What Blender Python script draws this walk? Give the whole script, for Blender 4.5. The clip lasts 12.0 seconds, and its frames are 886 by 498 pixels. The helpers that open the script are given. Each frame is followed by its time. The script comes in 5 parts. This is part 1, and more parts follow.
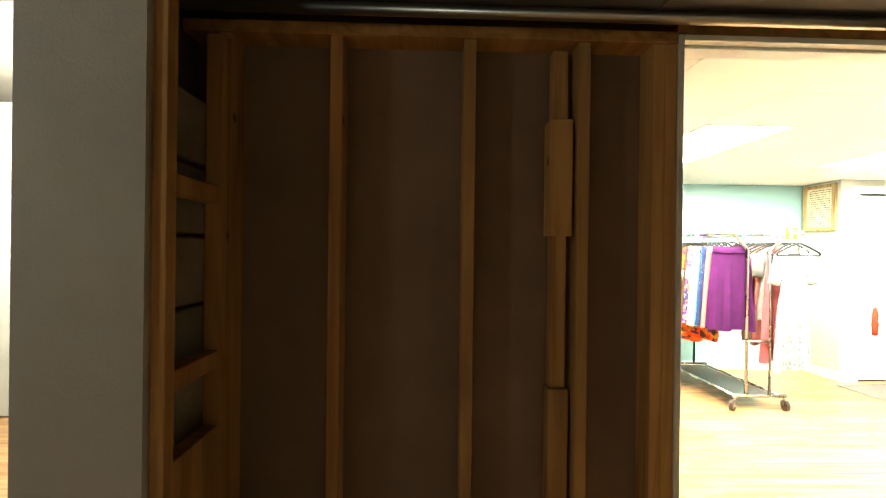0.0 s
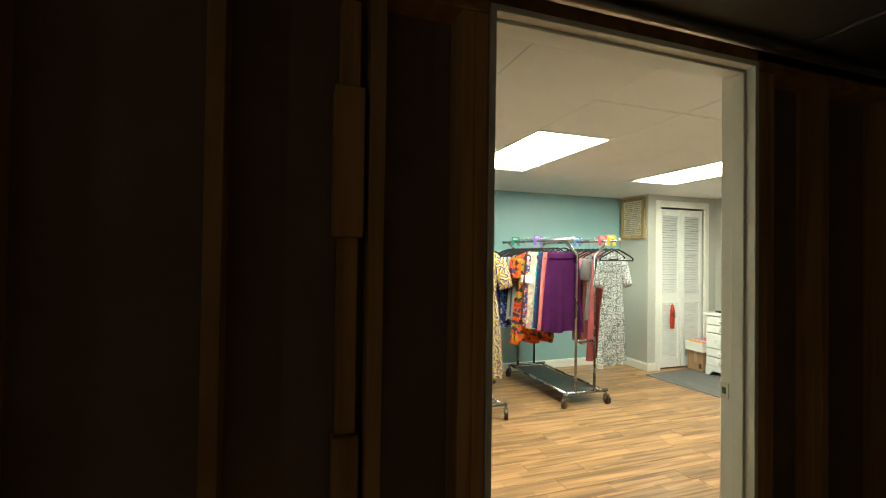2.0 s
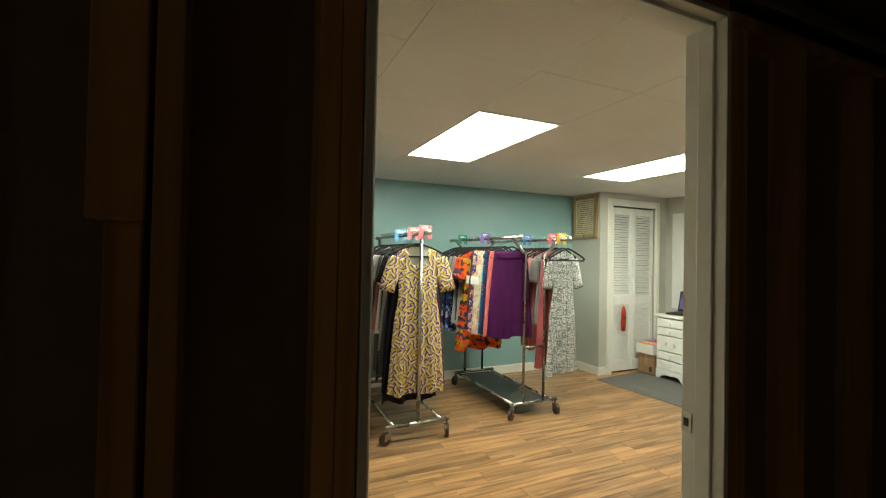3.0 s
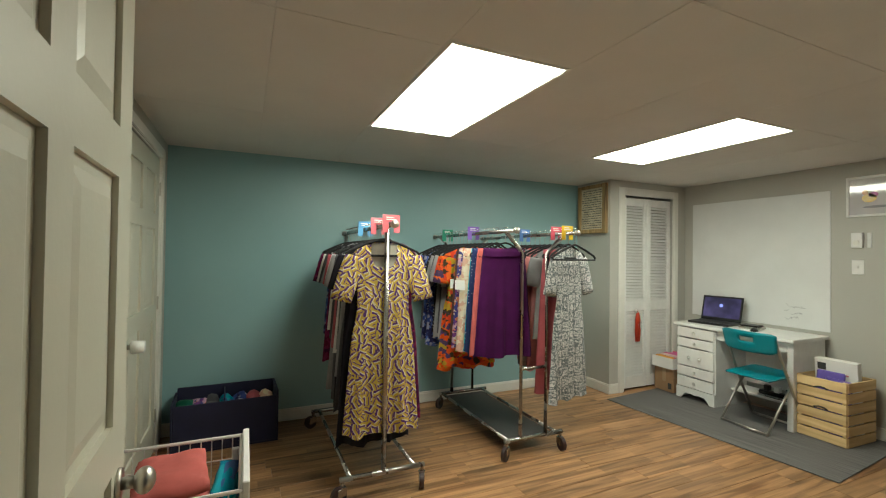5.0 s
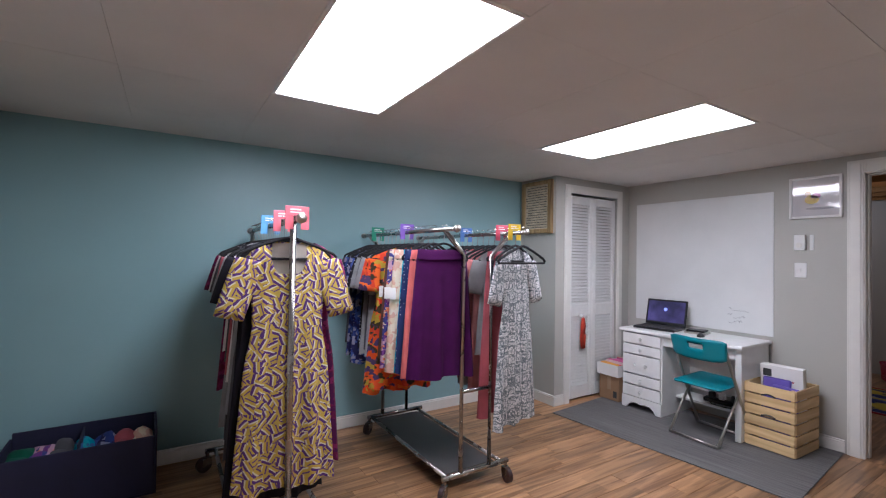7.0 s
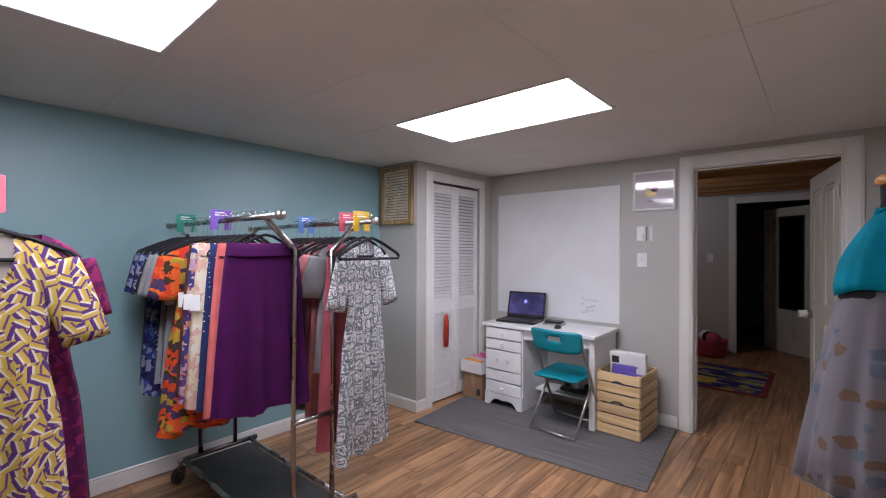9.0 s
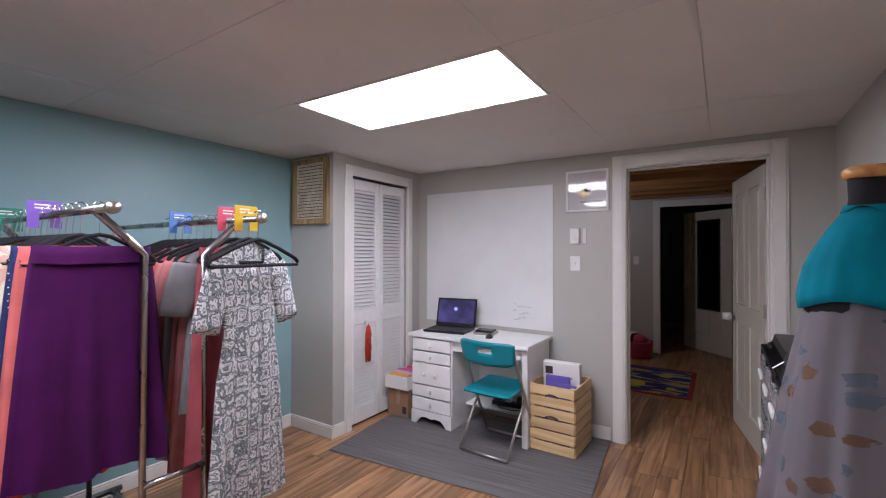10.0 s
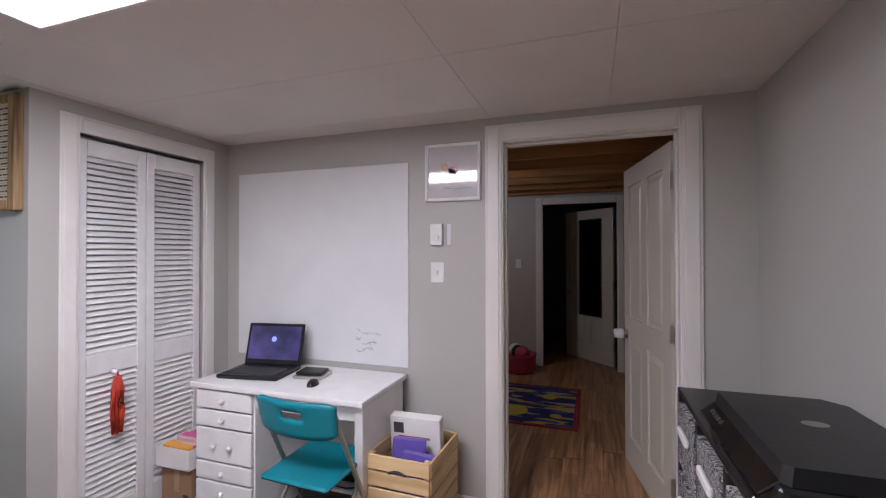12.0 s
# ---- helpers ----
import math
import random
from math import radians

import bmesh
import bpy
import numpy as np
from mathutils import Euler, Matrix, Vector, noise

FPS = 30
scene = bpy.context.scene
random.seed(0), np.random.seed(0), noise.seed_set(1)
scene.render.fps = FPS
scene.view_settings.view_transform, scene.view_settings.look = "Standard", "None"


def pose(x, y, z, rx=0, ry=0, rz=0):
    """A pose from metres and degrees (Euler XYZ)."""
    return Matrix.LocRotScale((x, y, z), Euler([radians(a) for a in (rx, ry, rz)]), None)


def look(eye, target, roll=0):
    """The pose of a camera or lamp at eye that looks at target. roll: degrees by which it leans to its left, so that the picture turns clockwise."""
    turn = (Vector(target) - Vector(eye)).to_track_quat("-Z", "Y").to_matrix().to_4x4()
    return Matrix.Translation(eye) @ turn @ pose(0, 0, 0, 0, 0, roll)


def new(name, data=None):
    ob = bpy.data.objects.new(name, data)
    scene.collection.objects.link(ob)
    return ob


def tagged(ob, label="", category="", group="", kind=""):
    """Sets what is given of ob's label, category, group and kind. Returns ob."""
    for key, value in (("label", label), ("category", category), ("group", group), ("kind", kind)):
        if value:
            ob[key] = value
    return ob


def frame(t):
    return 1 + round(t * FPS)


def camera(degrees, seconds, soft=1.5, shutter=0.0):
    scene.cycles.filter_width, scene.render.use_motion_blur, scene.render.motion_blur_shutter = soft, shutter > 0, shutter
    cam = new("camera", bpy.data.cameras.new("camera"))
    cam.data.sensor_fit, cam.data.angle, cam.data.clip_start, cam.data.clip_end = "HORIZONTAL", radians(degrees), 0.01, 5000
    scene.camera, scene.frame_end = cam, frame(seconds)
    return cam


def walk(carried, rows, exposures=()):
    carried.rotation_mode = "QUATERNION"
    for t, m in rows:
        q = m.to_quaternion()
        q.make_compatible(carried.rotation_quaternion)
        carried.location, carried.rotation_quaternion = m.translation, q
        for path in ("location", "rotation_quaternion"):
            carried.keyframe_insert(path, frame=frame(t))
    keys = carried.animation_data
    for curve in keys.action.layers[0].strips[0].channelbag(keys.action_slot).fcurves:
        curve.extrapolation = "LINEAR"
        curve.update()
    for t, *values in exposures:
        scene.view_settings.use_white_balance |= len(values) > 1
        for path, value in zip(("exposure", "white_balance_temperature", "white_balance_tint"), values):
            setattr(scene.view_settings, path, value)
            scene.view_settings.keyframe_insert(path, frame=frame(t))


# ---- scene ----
cam = camera(91.0, 12.0, soft=1.15)
PATH = [
    (0, (0.008, -0.17, 1.375), (0.07, 1.829, 1.374), 0.7),
    (0.5, (0.046, -0.13, 1.37), (0.267, 1.858, 1.374), 0.7),
    (1, (0.098, -0.082, 1.378), (0.471, 1.883, 1.388), 0.7),
    (1.5, (0.188, 0.009, 1.383), (0.705, 1.941, 1.405), 0.8),
    (2, (0.297, 0.12, 1.378), (0.945, 2.012, 1.408), 0.8),
    (2.5, (0.444, 0.262, 1.379), (1.196, 2.115, 1.408), 1.0),
    (3, (0.6, 0.415, 1.375), (1.419, 2.239, 1.406), 1.1),
    (5, (1.049, 1.033, 1.371), (1.872, 2.856, 1.401), 0.8),
    (5.5, (1.134, 1.176, 1.381), (1.969, 2.993, 1.404), 0.7),
    (6, (1.213, 1.278, 1.385), (2.088, 3.076, 1.414), 0.4),
    (6.5, (1.271, 1.369, 1.38), (2.234, 3.122, 1.414), 0.6),
    (7, (1.319, 1.445, 1.389), (2.384, 3.138, 1.422), 0.9),
    (9, (1.728, 1.715, 1.398), (3.234, 3.031, 1.403), 0.2),
    (9.5, (1.888, 1.799, 1.396), (3.488, 2.997, 1.402), 0.2),
    (10, (2.078, 1.864, 1.406), (3.759, 2.947, 1.423), 0.1),
    (10.5, (2.305, 1.913, 1.43), (4.05, 2.891, 1.461), -0.1),
    (11, (2.561, 1.967, 1.448), (4.365, 2.83, 1.478), 0.0),
    (11.5, (2.853, 1.992, 1.433), (4.702, 2.752, 1.465), -0.2),
    (12, (3.187, 2.01, 1.432), (5.079, 2.66, 1.452), -0.1),
]
EXPOSURES = [(0, 3.45, 7300, -8), (0.5, 2.7, 7100, -8), (1, 2.0, 6800, -12), (1.5, 1.45, 6900, -12), (2, 1.15, 6900, -12), (2.5, 0.95, 6900, -12), (3, 0.62, 6950, -10),
             (5, 0.12, 6700, -3), (5.5, 0.15, 6000, 8), (6, 0.2, 5600, 21), (6.5, 0.18, 5500, 22), (9, 0.12, 5600, 26), (10, 0.22, 5650, 27), (10.5, 0.36, 5650, 28), (11.5, 0.2, 5700, 28), (12, 0.28, 5700, 28)]
walk(cam, [(t, look(eye, target, roll)) for t, eye, target, roll in PATH], EXPOSURES)

# ---- world and light ----
world = bpy.data.worlds.new("world")
scene.world = world
world.use_nodes = True
world.node_tree.nodes["Background"].inputs[0].default_value = (0.02, 0.02, 0.022, 1)
world.node_tree.nodes["Background"].inputs[1].default_value = 0.3
PANEL_LIGHT = 18.0
BULB_WATTS = 0.95


def point_lamp(name, place, watts, colour, radius=0.06):
    data = bpy.data.lights.new(name, "POINT")
    data.energy, data.color, data.shadow_soft_size = watts, colour, radius
    ob = new(name, data)
    ob.location = place
    return ob


# bare bulbs of the unfinished cellar beside and behind the framed wall, and of the room past the far door
point_lamp("cellar_bulb_light", (-1.75, -0.1, 1.95), BULB_WATTS, (0.92, 0.97, 1.0))
point_lamp("workroom_bulb_light", (-2.6, 2.5, 1.9), 30.0, (1.0, 0.92, 0.85))
point_lamp("playroom_bulb_light", (7.2, 3.7, 2.1), 13.0, (1.0, 0.96, 0.88))

# ---- materials ----


def mat(name, colour=(0.5, 0.5, 0.5), rough=0.6, metal=0.0, vary=0.12, scale=6.0, bump=0.05, bscale=120.0, rand=0.0, coat=0.0):
    """A plain surface with large blotches, fine grain and relief."""
    m = bpy.data.materials.new(name)
    m.use_nodes = True
    nt = m.node_tree
    n, l = nt.nodes, nt.links
    b = n["Principled BSDF"]
    b.inputs["Roughness"].default_value, b.inputs["Metallic"].default_value = rough, metal
    b.inputs["Coat Weight"].default_value = coat
    tc = n.new("ShaderNodeTexCoord")
    big = n.new("ShaderNodeTexNoise")
    big.inputs["Scale"].default_value, big.inputs["Detail"].default_value = scale, 6
    l.new(tc.outputs["Object"], big.inputs["Vector"])
    ramp = n.new("ShaderNodeValToRGB")
    lo = [max(0, c * (1 - vary)) for c in colour]
    hi = [min(1, c * (1 + vary)) for c in colour]
    ramp.color_ramp.elements[0].position, ramp.color_ramp.elements[1].position = 0.3, 0.7
    ramp.color_ramp.elements[0].color, ramp.color_ramp.elements[1].color = (*lo, 1), (*hi, 1)
    l.new(big.outputs["Fac"], ramp.inputs["Fac"])
    out = ramp.outputs["Color"]
    if rand:
        info = n.new("ShaderNodeObjectInfo")
        hsv = n.new("ShaderNodeHueSaturation")
        mr = n.new("ShaderNodeMapRange")
        mr.inputs["To Min"].default_value, mr.inputs["To Max"].default_value = 1 - rand, 1 + rand
        l.new(info.outputs["Random"], mr.inputs["Value"])
        l.new(mr.outputs["Result"], hsv.inputs["Value"])
        l.new(out, hsv.inputs["Color"])
        out = hsv.outputs["Color"]
    l.new(out, b.inputs["Base Color"])
    fine = n.new("ShaderNodeTexNoise")
    fine.inputs["Scale"].default_value, fine.inputs["Detail"].default_value = bscale, 4
    l.new(tc.outputs["Object"], fine.inputs["Vector"])
    bp = n.new("ShaderNodeBump")
    bp.inputs["Strength"].default_value, bp.inputs["Distance"].default_value = bump, 0.01
    l.new(fine.outputs["Fac"], bp.inputs["Height"])
    l.new(bp.outputs["Normal"], b.inputs["Normal"])
    rr = n.new("ShaderNodeMapRange")
    rr.inputs["To Min"].default_value, rr.inputs["To Max"].default_value = max(0.02, rough - 0.08), min(1, rough + 0.08)
    l.new(big.outputs["Fac"], rr.inputs["Value"])
    l.new(rr.outputs["Result"], b.inputs["Roughness"])
    return m


def wood(name, dark, light, axis="x", rough=0.45, grain=14.0, rand=0.25, strips=0.0, knots=False):
    """Wood with long grain along one axis, and narrow strips of their own tone where strips is their width."""
    m = mat(name, light, rough, vary=0.05)
    nt = m.node_tree
    n, l = nt.nodes, nt.links
    b = n["Principled BSDF"]
    tc = n.new("ShaderNodeTexCoord")
    mp = n.new("ShaderNodeMapping")
    s = {"x": (0.06, 1, 1), "y": (1, 0.06, 1), "z": (1, 1, 0.06)}[axis]
    mp.inputs["Scale"].default_value = [k * grain for k in s]
    l.new(tc.outputs["Object"], mp.inputs["Vector"])
    info = n.new("ShaderNodeObjectInfo")
    off = n.new("ShaderNodeVectorMath")
    off.operation = "SCALE"
    off.inputs[0].default_value = (37, 91, 53)
    l.new(info.outputs["Random"], off.inputs["Scale"])
    l.new(off.outputs["Vector"], mp.inputs["Location"])
    ns = n.new("ShaderNodeTexNoise")
    ns.inputs["Scale"].default_value, ns.inputs["Detail"].default_value, ns.inputs["Distortion"].default_value = 1.6, 8, 0.8
    l.new(mp.outputs["Vector"], ns.inputs["Vector"])
    ramp = n.new("ShaderNodeValToRGB")
    ramp.color_ramp.elements[0].position, ramp.color_ramp.elements[1].position = 0.32, 0.62
    ramp.color_ramp.elements[0].color, ramp.color_ramp.elements[1].color = (*dark, 1), (*light, 1)
    l.new(ns.outputs["Fac"], ramp.inputs["Fac"])
    out = ramp.outputs["Color"]
    value = info.outputs["Random"]
    if strips:
        br = n.new("ShaderNodeTexBrick")
        br.inputs["Color1"].default_value, br.inputs["Color2"].default_value = (0, 0, 0, 1), (1, 1, 1, 1)
        br.inputs["Mortar"].default_value = (0.35, 0.35, 0.35, 1)
        br.inputs["Scale"].default_value = 1.0
        br.inputs["Mortar Size"].default_value = 0.0008
        br.inputs["Brick Width"].default_value, br.inputs["Row Height"].default_value = 0.42, strips
        br.offset, br.offset_frequency = 0.37, 3
        mq = n.new("ShaderNodeMapping")
        l.new(off.outputs["Vector"], mq.inputs["Location"])
        l.new(tc.outputs["Object"], mq.inputs["Vector"])
        l.new(mq.outputs["Vector"], br.inputs["Vector"])
        mixv = n.new("ShaderNodeMath")
        mixv.operation = "MULTIPLY_ADD"
        mixv.inputs[1].default_value, mixv.inputs[2].default_value = 0.6, 0.0
        l.new(br.outputs["Color"], mixv.inputs[0])
        add = n.new("ShaderNodeMath")
        add.operation = "MULTIPLY_ADD"
        add.inputs[1].default_value = 0.4
        l.new(info.outputs["Random"], add.inputs[0])
        l.new(mixv.outputs["Value"], add.inputs[2])
        value = add.outputs["Value"]
    hsv = n.new("ShaderNodeHueSaturation")
    mr = n.new("ShaderNodeMapRange")
    mr.inputs["To Min"].default_value, mr.inputs["To Max"].default_value = 1 - rand, 1 + rand
    l.new(value, mr.inputs["Value"])
    l.new(mr.outputs["Result"], hsv.inputs["Value"])
    l.new(out, hsv.inputs["Color"])
    out = hsv.outputs["Color"]
    if knots:
        vo = n.new("ShaderNodeTexVoronoi")
        vo.inputs["Scale"].default_value = 4.5
        l.new(tc.outputs["Object"], vo.inputs["Vector"])
        kr = n.new("ShaderNodeValToRGB")
        kr.color_ramp.elements[0].position, kr.color_ramp.elements[1].position = 0.03, 0.10
        kr.color_ramp.elements[0].color, kr.color_ramp.elements[1].color = (0.25, 0.15, 0.1, 1), (1, 1, 1, 1)
        l.new(vo.outputs["Distance"], kr.inputs["Fac"])
        mx = n.new("ShaderNodeMix")
        mx.data_type, mx.blend_type = "RGBA", "MULTIPLY"
        mx.inputs["Factor"].default_value = 1.0
        l.new(out, mx.inputs["A"])
        l.new(kr.outputs["Color"], mx.inputs["B"])
        out = mx.outputs["Result"]
    l.new(out, b.inputs["Base Color"])
    return m


def fabric(name, colours, kind="plain", scale=30.0, rough=0.85):
    """Cloth with a weave relief; kinds: plain, blots (patches of the colours), stripes, dots, motifs, shards, tiles."""
    m = mat(name, colours[0], rough, vary=0.18, scale=9.0, bump=0.25, bscale=900.0)
    nt = m.node_tree
    n, l = nt.nodes, nt.links
    b = n["Principled BSDF"]
    b.inputs["Sheen Weight"].default_value = 0.02
    b.inputs["Specular IOR Level"].default_value = 0.15
    if kind == "plain":
        return m
    tc = n.new("ShaderNodeTexCoord")
    mp = n.new("ShaderNodeMapping")
    l.new(tc.outputs["Object"], mp.inputs["Vector"])
    mp.inputs["Scale"].default_value = (1, 0.2, 1)
    vec = mp.outputs["Vector"]
    ramp = n.new("ShaderNodeValToRGB")
    ramp.color_ramp.interpolation = "CONSTANT"
    if kind == "blots":
        t = n.new("ShaderNodeTexVoronoi")
        t.inputs["Scale"].default_value = scale
        warp = n.new("ShaderNodeTexNoise")
        warp.inputs["Scale"].default_value = scale * 0.7
        l.new(vec, warp.inputs["Vector"])
        ad = n.new("ShaderNodeMix")
        ad.data_type = "VECTOR"
        ad.inputs["Factor"].default_value = 0.06
        l.new(vec, ad.inputs["A"])
        l.new(warp.outputs["Color"], ad.inputs["B"])
        l.new(ad.outputs["Result"], t.inputs["Vector"])
        sep = n.new("ShaderNodeSeparateColor")
        l.new(t.outputs["Color"], sep.inputs["Color"])
        fac = sep.outputs[0]
    elif kind == "stripes":
        t = n.new("ShaderNodeTexWave")
        t.bands_direction = "Z"
        t.inputs["Scale"].default_value = scale
        t.inputs["Distortion"].default_value = 0.6
        l.new(vec, t.inputs["Vector"])
        fac = t.outputs["Fac"]
    elif kind == "motifs":
        # scattered winged motifs with ragged edges
        t = n.new("ShaderNodeTexVoronoi")
        t.inputs["Scale"].default_value = scale
        nz = n.new("ShaderNodeTexNoise")
        nz.inputs["Scale"].default_value = scale * 3
        l.new(vec, nz.inputs["Vector"])
        l.new(vec, t.inputs["Vector"])
        ad = n.new("ShaderNodeMath")
        ad.operation = "MULTIPLY_ADD"
        ad.inputs[1].default_value = 0.55
        l.new(nz.outputs["Fac"], ad.inputs[0])
        l.new(t.outputs["Distance"], ad.inputs[2])
        lt = n.new("ShaderNodeMath")
        lt.operation = "LESS_THAN"
        lt.inputs[1].default_value = 0.64
        l.new(ad.outputs["Value"], lt.inputs[0])
        sep = n.new("ShaderNodeSeparateColor")
        l.new(t.outputs["Color"], sep.inputs["Color"])
        pr_ = n.new("ShaderNodeMath")
        pr_.operation = "MULTIPLY"
        l.new(lt.outputs["Value"], pr_.inputs[0])
        l.new(sep.outputs[1], pr_.inputs[1])
        fac = pr_.outputs["Value"]
    elif kind == "dots":
        t = n.new("ShaderNodeTexVoronoi")
        t.inputs["Scale"].default_value, t.inputs["Randomness"].default_value = scale, 0.15
        l.new(vec, t.inputs["Vector"])
        mu = n.new("ShaderNodeMath")
        mu.operation = "MULTIPLY"
        mu.inputs[1].default_value = 1.4
        l.new(t.outputs["Distance"], mu.inputs[0])
        fac = mu.outputs["Value"]
    elif kind == "shards":
        # slanted patches that turn from cell to cell, striped along one side
        t = n.new("ShaderNodeTexVoronoi")
        t.distance = "CHEBYCHEV"
        t.inputs["Scale"].default_value, t.inputs["Randomness"].default_value = scale, 0.8
        l.new(vec, t.inputs["Vector"])
        sub = n.new("ShaderNodeVectorMath")
        sub.operation = "SUBTRACT"
        l.new(vec, sub.inputs[0])
        l.new(t.outputs["Position"], sub.inputs[1])
        rot = n.new("ShaderNodeVectorRotate")
        rot.rotation_type = "Y_AXIS"
        sep = n.new("ShaderNodeSeparateColor")
        l.new(t.outputs["Color"], sep.inputs["Color"])
        an = n.new("ShaderNodeMapRange")
        an.inputs["To Min"].default_value, an.inputs["To Max"].default_value = -1.3, 1.3
        l.new(sep.outputs[0], an.inputs["Value"])
        l.new(an.outputs["Result"], rot.inputs["Angle"])
        l.new(sub.outputs["Vector"], rot.inputs["Vector"])
        sx = n.new("ShaderNodeSeparateXYZ")
        l.new(rot.outputs["Vector"], sx.inputs["Vector"])
        ml = n.new("ShaderNodeMath")
        ml.operation, ml.use_clamp = "MULTIPLY_ADD", True
        ml.inputs[1].default_value, ml.inputs[2].default_value = scale * 0.8, 0.5
        l.new(sx.outputs["X"], ml.inputs[0])
        fac = ml.outputs["Value"]
    else:
        # small ornaments in an even net of lighter and darker fields
        ck = n.new("ShaderNodeTexVoronoi")
        ck.distance = "CHEBYCHEV"
        ck.inputs["Scale"].default_value, ck.inputs["Randomness"].default_value = scale, 0.3
        l.new(vec, ck.inputs["Vector"])
        nz = n.new("ShaderNodeTexNoise")
        nz.inputs["Scale"].default_value, nz.inputs["Detail"].default_value = scale * 3.2, 2
        l.new(vec, nz.inputs["Vector"])
        rg = n.new("ShaderNodeMath")
        rg.operation = "MULTIPLY"
        rg.inputs[1].default_value = 2.9
        l.new(ck.outputs["Distance"], rg.inputs[0])
        sm = n.new("ShaderNodeMath")
        sm.operation = "MULTIPLY_ADD"
        sm.inputs[1].default_value = 1.7
        l.new(nz.outputs["Fac"], sm.inputs[0])
        l.new(rg.outputs["Value"], sm.inputs[2])
        fr = n.new("ShaderNodeMath")
        fr.operation = "FRACT"
        l.new(sm.outputs["Value"], fr.inputs[0])
        fac = fr.outputs["Value"]
    k = len(colours)
    els = ramp.color_ramp.elements
    while len(els) < k:
        els.new(0.5)
    for i, c in enumerate(colours):
        els[i].position, els[i].color = i / k, (*c, 1)
    l.new(fac, ramp.inputs["Fac"])
    l.new(ramp.outputs["Color"], b.inputs["Base Color"])
    return m


def glow(name, colour, strength):
    m = bpy.data.materials.new(name)
    m.use_nodes = True
    b = m.node_tree.nodes["Principled BSDF"]
    b.inputs["Base Color"].default_value = (*colour, 1)
    b.inputs["Emission Color"].default_value = (*colour, 1)
    b.inputs["Emission Strength"].default_value = strength
    return m


GREEN_WALL = mat("green_wall_paint", (0.255, 0.42, 0.443), 0.38, vary=0.03, scale=2, bump=0.08, bscale=300)
GREY_WALL = mat("grey_wall_paint", (0.47, 0.465, 0.43), 0.45, vary=0.03, scale=2, bump=0.08, bscale=300)
CEIL = mat("ceiling_panel_white", (0.70, 0.675, 0.642), 0.8, vary=0.03, scale=3, bump=0.1, bscale=250)
TRIM = mat("white_trim_paint", (0.76, 0.75, 0.71), 0.35, vary=0.03, scale=8, bump=0.03)
DOOR = mat("cream_door_paint", (0.59, 0.575, 0.49), 0.4, vary=0.03, scale=5, bump=0.06, bscale=60)
WHITE = mat("white_furniture_paint", (0.8, 0.8, 0.79), 0.35, vary=0.04, scale=12, bump=0.03)
BOARD = mat("whiteboard_enamel", (0.74, 0.75, 0.75), 0.22, vary=0.03, scale=4, bump=0.02, bscale=20)
PLANK = wood("laminate_plank", (0.14, 0.065, 0.027), (0.42, 0.235, 0.115), "x", 0.33, 16, 0.4, strips=0.065)
PLANK_DARK = wood("laminate_strip_bed", (0.2, 0.1, 0.045), (0.42, 0.25, 0.12), "x", 0.35, 16, 0.3, strips=0.065)
STUD = wood("pine_stud", (0.30, 0.15, 0.05), (0.50, 0.29, 0.11), "z", 0.8, 12, 0.2, knots=True)
JOIST = wood("pine_joist", (0.24, 0.11, 0.03), (0.44, 0.24, 0.08), "y", 0.8, 9, 0.2, knots=True)
PAPER = mat("drywall_back_paper", (0.20, 0.135, 0.09), 0.9, vary=0.12, scale=4, bump=0.1)
BLOCK = mat("concrete_block", (0.22, 0.2, 0.17), 0.95, vary=0.2, scale=9, bump=0.5, bscale=60)
CELLAR = mat("cellar_plaster", (0.42, 0.42, 0.41), 0.85, vary=0.08, scale=3, bump=0.2)
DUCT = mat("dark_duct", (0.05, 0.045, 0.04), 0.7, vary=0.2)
CHROME = mat("chrome", (0.42, 0.41, 0.40), 0.27, 1.0, vary=0.05, bump=0.01)
STEEL = mat("satin_nickel", (0.5, 0.48, 0.44), 0.32, 1.0, vary=0.06, bump=0.02)
RUBBER = mat("caster_rubber", (0.03, 0.012, 0.012), 0.45, vary=0.2)
BLACK = mat("black_plastic", (0.012, 0.012, 0.013), 0.35, vary=0.2)
GLOSS_BLACK = mat("glossy_black_plastic", (0.01, 0.01, 0.011), 0.12, vary=0.1, bump=0.0, coat=0.5)
VELVET = mat("black_velvet", (0.01, 0.01, 0.012), 0.95, vary=0.2)
NAVY = mat("navy_bin_fabric", (0.013, 0.014, 0.045), 0.8, vary=0.2, bump=0.3, bscale=500)
TEAL = mat("teal_plastic", (0.0, 0.20, 0.255), 0.38, vary=0.06)
CARDBOARD = mat("brown_cardboard", (0.33, 0.2, 0.11), 0.85, vary=0.08, scale=10)
PINE = wood("crate_pine", (0.50, 0.33, 0.15), (0.68, 0.50, 0.26), "y", 0.6, 10, 0.12, knots=True)
PINE_X = wood("crate_pine_side", (0.50, 0.33, 0.15), (0.68, 0.50, 0.26), "x", 0.6, 10, 0.12, knots=True)
PAPER_WHITE = mat("white_paper", (0.8, 0.79, 0.77), 0.7, vary=0.03)
INK = mat("dark_ink", (0.05, 0.05, 0.05), 0.8)
RED = mat("red_cord", (0.55, 0.05, 0.02), 0.6)
MIRROR = mat("dark_mirror", (0.35, 0.35, 0.35), 0.03, 1.0, vary=0.02, bump=0.0)
PANEL = glow("light_diffuser", (1.0, 0.97, 0.88), PANEL_LIGHT)

# ---- helpers for meshes ----


